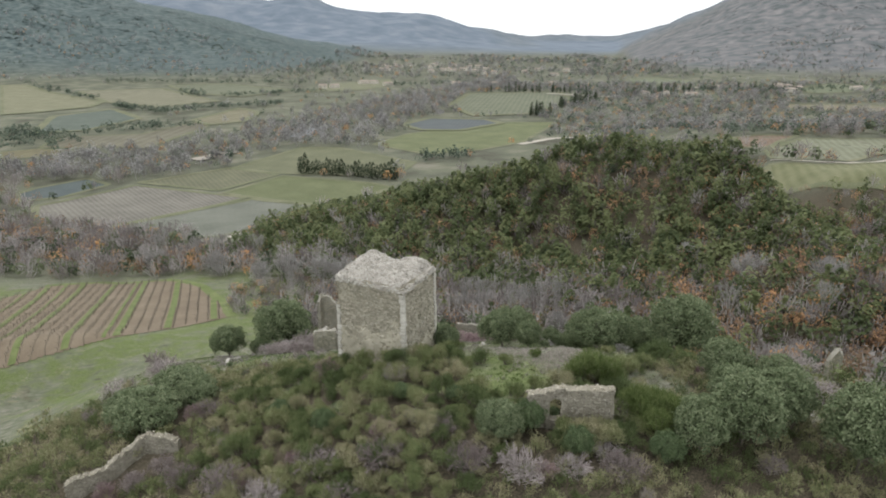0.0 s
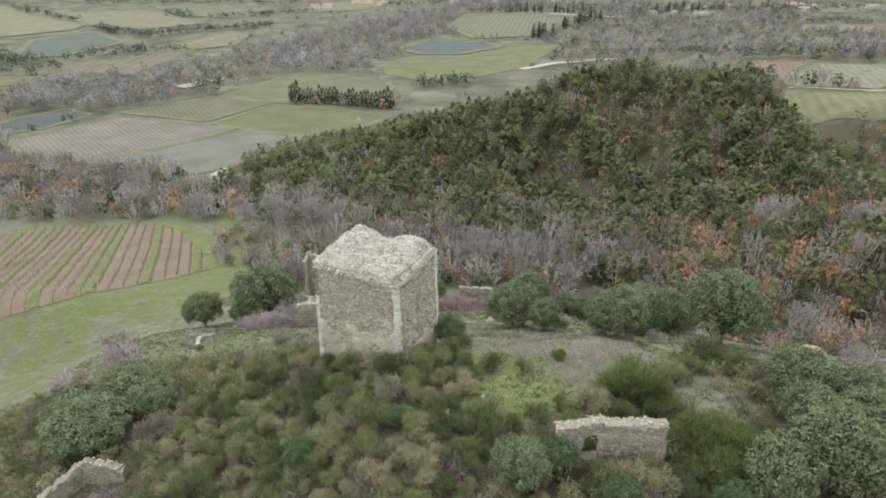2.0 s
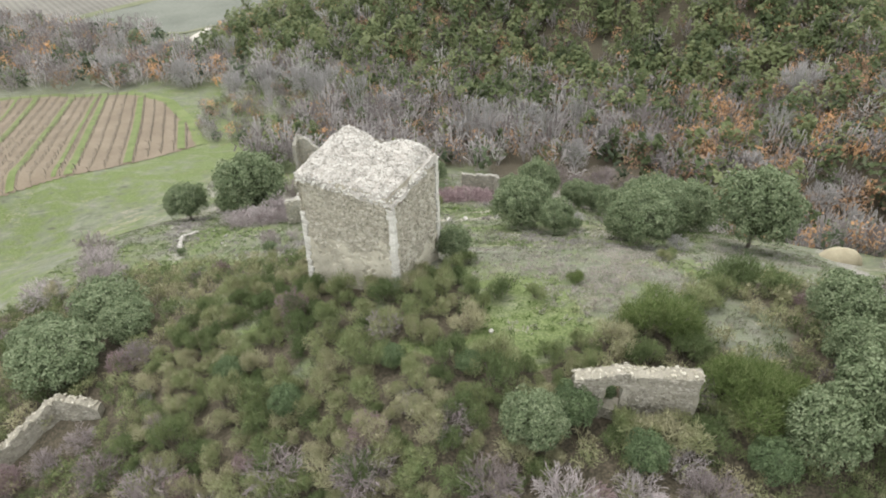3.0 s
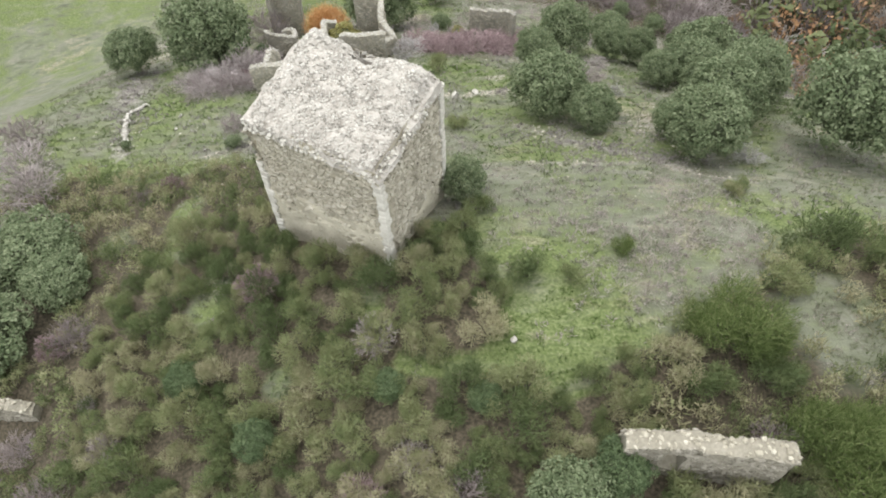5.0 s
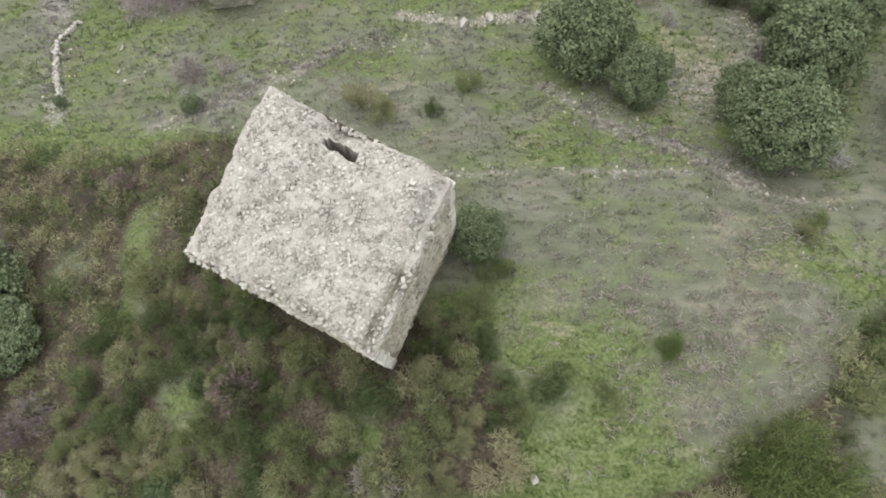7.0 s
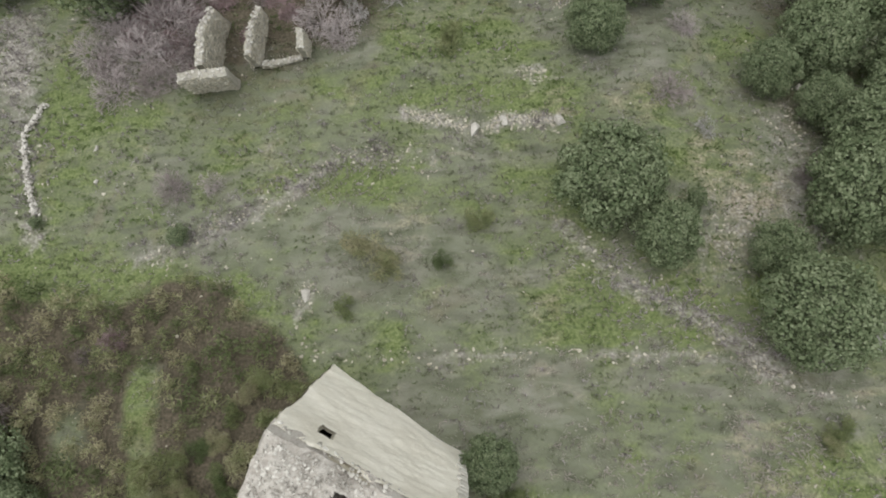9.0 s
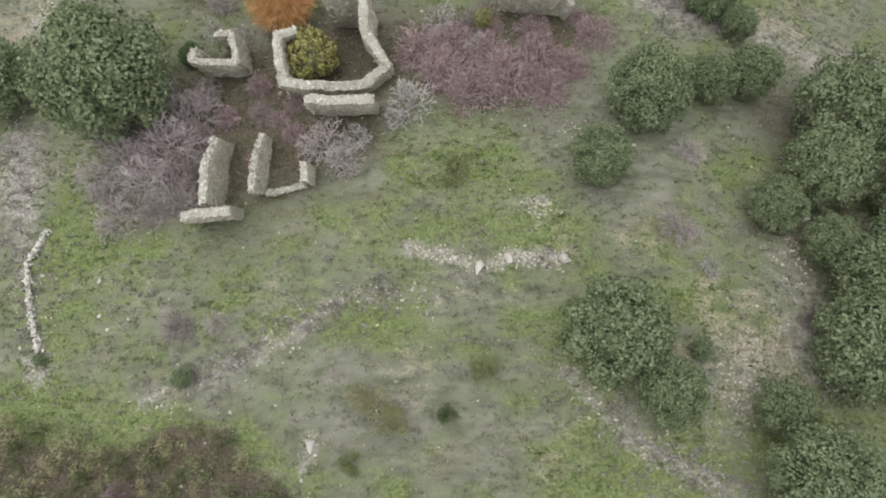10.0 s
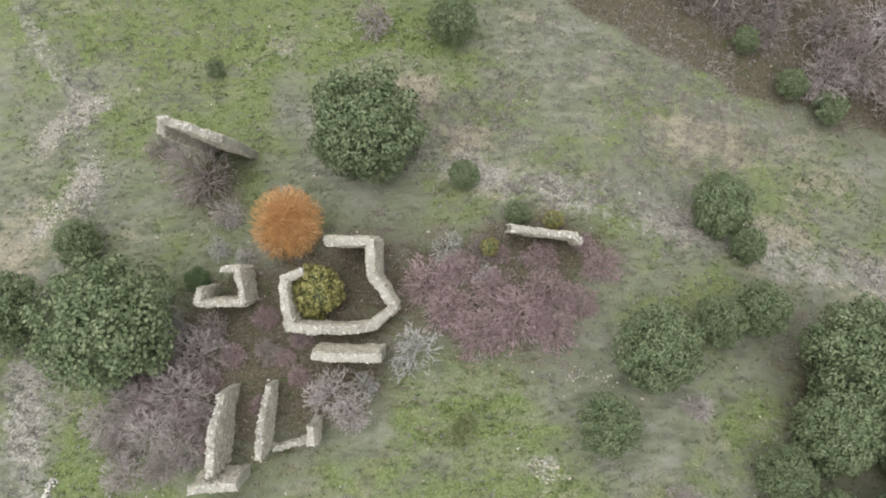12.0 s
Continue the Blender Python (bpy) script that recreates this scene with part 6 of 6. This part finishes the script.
seed_wood(-1000, 1000, 400, 1700, 9000, {"grey": 0.50, "russet": 0.12, "evergreen": 0.38}, VALLEY, lambda x, y: ease(-0.35, 0.25, rough(x, y, 90, 95)) * (np.abs(x) < 0.75 * y) * (0.14 + 0.86 * np.maximum(ease(0.02, 0.14, x / y), ease(1080, 1250, y))))
seed_wood(100, 800, 400, 1150, 6500, {"grey": 0.46, "russet": 0.20, "evergreen": 0.34}, VALLEY, lambda x, y: ease(-0.5, 0.0, rough(x, y, 60, 96)) * (np.abs(x) < 0.75 * y))
seed_wood(-300, 500, 1300, 2300, 3500, {"grey": 0.55, "russet": 0.05, "evergreen": 0.40}, {"russet": (8, 14), "grey": (9, 16), "evergreen": (8, 14), "pine": (8, 12)}, lambda x, y: ease(-0.3, 0.2, rough(x, y, 120, 97)) * (1 - 0.9 * bump(x, y, 0, 1540, 170, 190)))
# hedges of round dark trees between the fields
for x0, y0, x1, y1, wide, count in ((-396, 816, -352, 770, 4, 22), (-322, 760, -200, 840, 9, 80), (-380, 800, -300, 745, 6, 40), (-667, 1095, -452, 895, 6, 40), (-395, 1024, -332, 940, 8, 30), (-305, 941, -177, 1017, 9, 50), (-395, 560, -300, 545, 20, 70), (-410, 600, -345, 590, 14, 40), (-320, 600, -240, 655, 12, 40), (264, 974, 422, 1046, 8, 70), (429, 1018, 543, 1027, 9, 50), (560, 1040, 700, 1090, 9, 40), (-15, 471, 21, 482, 8, 26), (-560, 1130, -230, 1150, 10, 90), (440, 870, 640, 880, 10, 60), (170, 425, 330, 430, 6, 60), (-90, 1120, 40, 1180, 12, 50)):
    w = rng.random(count)
    x, y = x0 + (x1 - x0) * w + rng.normal(0, wide * 0.5, count), y0 + (y1 - y0) * w + rng.normal(0, wide, count)
    DENSE["evergreen"] += list(zip(x, y, height(x, y) - 0.3, rng.uniform(6, 10, count)))
for kind, (protos, mat, far_name, far_words) in FAR_KINDS.items():
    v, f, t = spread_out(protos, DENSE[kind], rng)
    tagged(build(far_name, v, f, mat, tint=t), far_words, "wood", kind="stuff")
DENSE = near_spots
# trees of the two great slopes, in the haze-tinted colours
for far_name, x0, x1, y0, y1, count, mat, words in (("spur_forest", -1700, -150, 1000, 2050, 27000, FARWOOD, "dark evergreen forest on the valley's long spur, tinted with haze"), ("mountain_woods", 250, 1900, 1000, 2500, 21000, FARBROWN, "brown-grey winter woods on the mountain's foot, tinted with haze")):
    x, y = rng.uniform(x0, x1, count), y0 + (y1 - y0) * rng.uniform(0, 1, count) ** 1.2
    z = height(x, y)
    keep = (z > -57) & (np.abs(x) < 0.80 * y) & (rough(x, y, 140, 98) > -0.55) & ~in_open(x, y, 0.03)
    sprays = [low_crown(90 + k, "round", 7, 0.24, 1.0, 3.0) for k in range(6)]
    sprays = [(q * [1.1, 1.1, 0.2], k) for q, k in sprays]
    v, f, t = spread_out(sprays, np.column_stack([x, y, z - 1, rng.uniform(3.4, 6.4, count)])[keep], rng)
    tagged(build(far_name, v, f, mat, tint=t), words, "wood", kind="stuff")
WORDS = {"pine": ("pine_wood", "mixed pine wood covering the hill"), "russet": ("oak_wood", "russet-leaved winter oak scrub"), "grey": ("bare_wood", "grey leafless winter woodland"), "evergreen": ("evergreen_scrub", "dark evergreen scrub and hedges")}
for kind, (protos, mat) in KINDS.items():
    v, f, t = spread_out(protos, DENSE[kind], rng)
    tagged(build(WORDS[kind][0], v, f, mat, tint=t), WORDS[kind][1], "wood", kind="stuff")


# tall pale poplars in the hollow
def tall_bare(seed):
    g = np.random.default_rng(seed)
    v, f, _ = branching(g, 1.5, 4, 7, 0.38, 1.1, 0.12, 0.006, 0.03)
    return tagged(build("bare_poplar", v / v[:, 2].max(), f, SILVER), "tall pale leafless poplar in the hollow", "tree", "bare poplars")


poplars = [tall_bare(400 + k) for k in range(3)]
plant(poplars, [(9, 133, 12), (15, 130, 10), (20, 134, 11), (5, 137, 10), (-18, 150, 11), (-26, 153, 10), (-70, 196, 12), (-80, 205, 12), (-96, 214, 12), (-60, 203, 11), (48, 84, 7), (50, 86, 8), (49, 88, 6), (60, 128, 9), (75, 120, 9), (-40, 165, 9), (26, 140, 10)], rng)
russet = [tagged(build("copper_tree", *KINDS["russet"][0][k], ORANGE), "copper-leaved small tree at the wood's edge", "tree", "copper trees") for k in range(2)]
plant(russet, [(-124, 226, 8), (-96, 222, 6), (-27, 405, 10), (70, 131, 5), (82, 126, 5.5), (-58, 184, 5), (58, 150, 5), (-34, 398, 9)], rng)

# wide silver-grey and tan fans of branches among the lower wood
fans = [bare_bush(410 + k, SILVER, "bare_tree", "broad leafless tree with a fan of silvery branches", "bare trees", 2.1, 4, 13, 0.011, 0.6, 0.85, 0.05, 700) for k in range(2)]
plant(fans, [(9.8, 143.0, 4.0), (4.0, 140.0, 3.6), (-34.8, 178.0, 4.6), (-44.3, 183.0, 4.2), (-52.7, 179.5, 4.0), (31.5, 136.0, 3.8), (38.8, 131.5, 3.4), (-28.5, 180.0, 4.4), (17.3, 149.0, 4.2), (72.5, 148.0, 4.6), (-66.9, 186.0, 4.4), (-94.0, 204.0, 4.8), (61.0, 111.0, 3.2), (24.0, 127.0, 3.2), (52.0, 120.0, 3.4), (-12.0, 160.0, 3.8), (84.0, 135.0, 4.2), (66.0, 170.0, 4.2)], rng, 0.05, (0.9, 1.1))
# the cypress hedge and the far rows
cypresses = [tagged(build("cypress", *low_crown(60 + k, "column", 200, 0.034, 1.6), EVERGREEN), "dark green columnar cypress in a field hedge", "tree", "cypresses") for k in range(3)]
rows = [(x, 428 - 0.34 * (x + 94) + rng.normal(0, 1.0), rng.uniform(8, 12.5)) for x in np.arange(-94, -27, 2.4)]
for x0, y0, x1, y1, step in ((68, 1017, 229, 991, 5), (139, 805, 208, 895, 5), (93, 734, 121, 744, 4), (264, 974, 422, 1046, 7), (429, 1018, 543, 1027, 8)):
    k = max(2, int(math.hypot(x1 - x0, y1 - y0) / step))
    rows += [(x0 + (x1 - x0) * i / k + rng.normal(0, 2), y0 + (y1 - y0) * i / k + rng.normal(0, 3), rng.uniform(9, 15)) for i in range(k) if rng.random() < 0.85]
plant(cypresses, rows, rng)


# the vineyard below the knoll
def make_vineyard():
    patch = draped("vineyard", VINEYARD, material("vineyard_soil", [(0.125, 0.098, 0.070), (0.178, 0.143, 0.104), (0.230, 0.190, 0.142)], 6, 0.4), 0.10, 0.5, "brown-soiled winter vineyard with grass lanes", "vineyard")
    way = np.array((math.cos(radians(109.5)), math.sin(radians(109.5))))
    across = np.array((way[1], -way[0]))
    grass = material("vineyard_grass", [(0.080, 0.105, 0.035), (0.125, 0.155, 0.058), (0.18, 0.20, 0.09)], 3, 0.3)
    centre = np.mean(VINEYARD, 0)
    g = np.random.default_rng(8)
    vine_at = []
    for k in range(-24, 25):
        for lane in (False, True):
            off = 2.35 * k + (1.17 if lane else 0)
            s = np.arange(-70, 70, 1.15)
            p = centre + across * off + way[None] * s[:, None]
            p = p[inside(p[:, 0], p[:, 1], VINEYARD)]
            if len(p) < 4:
                continue
            if not lane:
                vine_at.append(p)
            elif k % 4 == 0 or k in (-13, -10, -6, 3):
                wide = 0.7 if k % 4 == 0 else 0.4
                a, b = p - across * wide, p + across * wide
                q = np.stack([a, p, b], 1)
                z = height(q[..., 0], q[..., 1]) + 0.2 + 0.05 * np.array((0, 1, 0))
                v, f = sheet(np.concatenate([q, z[..., None]], 2))
                build("grass_lane", v, f[:, ::-1], grass, patch, "green grass lane between vine rows")
    q = np.concatenate(vine_at)
    q = q + g.normal(0, 0.08, q.shape)
    z = height(q[:, 0], q[:, 1])
    foot = np.column_stack([q, z])
    top = foot + np.column_stack([g.normal(0, 0.06, q.shape), g.uniform(0.7, 1.0, len(q))])
    parts = [sticks(foot, top, np.full(len(q), 0.07), np.full(len(q), 0.05))]
    for _ in range(3):
        parts.append(sticks(top, top + np.column_stack([g.normal(0, 0.35, q.shape), g.uniform(0.1, 0.5, len(q))]), np.full(len(q), 0.035), np.full(len(q), 0.02)))
    v, f = join(parts)
    tagged(build("vine_rows", v, f, BARK), "rows of bare pruned vines", "vines", kind="stuff")
    edge = [(-121, 188), (-107, 194), (-85, 185.2), (-68, 174.5), (-56.4, 157), (-48.6, 139.5)]
    lane = along(edge, 1.2)
    n = np.gradient(lane, axis=0)
    n = np.stack([n[:, 1], -n[:, 0]], 1) / np.hypot(n[:, 0], n[:, 1])[:, None]
    q = np.stack([lane - n * 1.4, lane, lane + n * 1.4], 1)
    v, f = sheet(np.concatenate([q, (height(q[..., 0], q[..., 1]) + np.array((0.02, 0.12, 0.02)))[..., None]], 2))
    build("grass_verge", v, f, grass, patch, "green grass verge round the vines")


make_vineyard()


# the gravel road that goes round the hill, and a bright stretch of the river
def ribbon(name, line, wide, mat, lift, label, category):
    p = along(line, 3.0)
    n = np.gradient(p, axis=0)
    n = np.stack([n[:, 1], -n[:, 0]], 1) / np.hypot(n[:, 0], n[:, 1])[:, None]
    q = np.stack([p - n * wide / 2, p, p + n * wide / 2], 1)
    z = height(q[..., 0], q[..., 1]) + lift
    v, f = sheet(np.concatenate([q, z[..., None]], 2))
    return tagged(build(name, v, f, mat), label, category, kind="structure")


GRAVEL = material("pale_gravel", [(0.30, 0.27, 0.23), (0.40, 0.37, 0.32), (0.50, 0.47, 0.42)], 6, 0.3)
ribbon("road", [(-88, 236), (-87, 252), (-85, 268)], 3.5, GRAVEL, 0.3, "pale gravel track below the wooded hill", "road")
ribbon("road", [(150, 980), (225, 930), (300, 1010), (420, 1090)], 8, GRAVEL, 1.5, "pale far road through the valley", "road")
ribbon("road", [(161, 323), (179, 312), (189, 306), (215, 314)], 3, GRAVEL, 0.3, "pale track between terrace fields", "road")
ribbon("road", [(63, 542), (95, 573), (132, 584), (145, 560)], 7, GRAVEL, 0.4, "pale dirt lane behind the wooded hill", "road")
ribbon("river", [(-128, 575), (-124, 600), (-116, 640)], 15, WATER, 1.0, "pale stretch of river among bare trees", "water")
ribbon("river", [(-160, 505), (-178, 470)], 12, GRAVEL, 1.0, "pale gravel bank of the river", "river bank")


# the village and the farms
def house(seed):
    g = np.random.default_rng(seed)
    a, b, h, r = g.uniform(7, 11), g.uniform(5, 7), g.uniform(5, 8), g.uniform(1.6, 2.4)
    ob = new("house")
    bm = bmesh.new()
    base = [bm.verts.new(q) for q in ((-a, -b, -2), (a, -b, -2), (a, b, -2), (-a, b, -2))]
    eave = [bm.verts.new(q) for q in ((-a, -b, h), (a, -b, h), (a, b, h), (-a, b, h))]
    ridge = [bm.verts.new(q) for q in ((-a, 0, h + r), (a, 0, h + r))]
    for k in range(4):
        bm.faces.new((base[k], base[(k + 1) % 4], eave[(k + 1) % 4], eave[k]))
    bm.faces.new((eave[3], ridge[0], eave[0]))
    bm.faces.new((eave[1], ridge[1], eave[2]))
    me = bpy.data.meshes.new("wall")
    bm.to_mesh(me)
    bm.free()
    me.materials.append(PLASTER)
    again("wall", me, ob, Matrix())
    o = 0.5
    v = [(-a - o, -b - o, h - 0.25), (a + o, -b - o, h - 0.25), (a + o, 0, h + r + 0.1), (-a - o, 0, h + r + 0.1), (-a - o, b + o, h - 0.25), (a + o, b + o, h - 0.25)]
    v += [(x, y, z + 0.3) for x, y, z in v]
    build("roof", v, [(0, 1, 2, 3), (3, 2, 5, 4), (9, 8, 7, 6), (10, 11, 8, 9), (0, 6, 7, 1), (4, 5, 11, 10), (0, 3, 9, 6), (3, 4, 10, 9), (1, 7, 8, 2), (2, 8, 11, 5)], ROOFTILE, ob, "terracotta tiled roof")
    for k in (-0.5, 0.5):
        w, y, z = 0.6, -b - 0.04, h * 0.55
        build("window", [(k * a - w, y, z - 0.9), (k * a + w, y, z - 0.9), (k * a + w, y, z + 0.9), (k * a - w, y, z + 0.9), (k * a - w, y + 0.1, z - 0.9), (k * a + w, y + 0.1, z - 0.9), (k * a + w, y + 0.1, z + 0.9), (k * a - w, y + 0.1, z + 0.9)], [(0, 1, 2, 3), (0, 4, 5, 1), (2, 6, 7, 3), (1, 5, 6, 2), (3, 7, 4, 0)], BARK, ob, "dark shuttered window")
    return tagged(ob, "pale plastered village house with a terracotta roof", "house", "village houses")


houses = [house(500 + k) for k in range(4)]
homes = []
for cx, cy, sx, sy, count in ((20, 1560, 110, 140, 15), (-130, 1700, 90, 120, 9), (160, 1500, 90, 90, 6), (540, 1060, 90, 25, 9), (-215, 1090, 40, 20, 2), (330, 980, 40, 30, 3), (-30, 1150, 120, 40, 6)):
    homes += [(rng.normal(cx, sx * 0.6), rng.normal(cy, sy * 0.6)) for _ in range(count)]
for k, (x, y) in enumerate(homes):
    ob = houses[k] if k < 4 else copy_thing(houses[k % 4], Matrix())
    ob.matrix_basis = pose(x, y, floor_at(x, y), 0, 0, rng.normal(0, 30)) @ Matrix.Diagonal((0.75, 0.75, 0.75, 1))
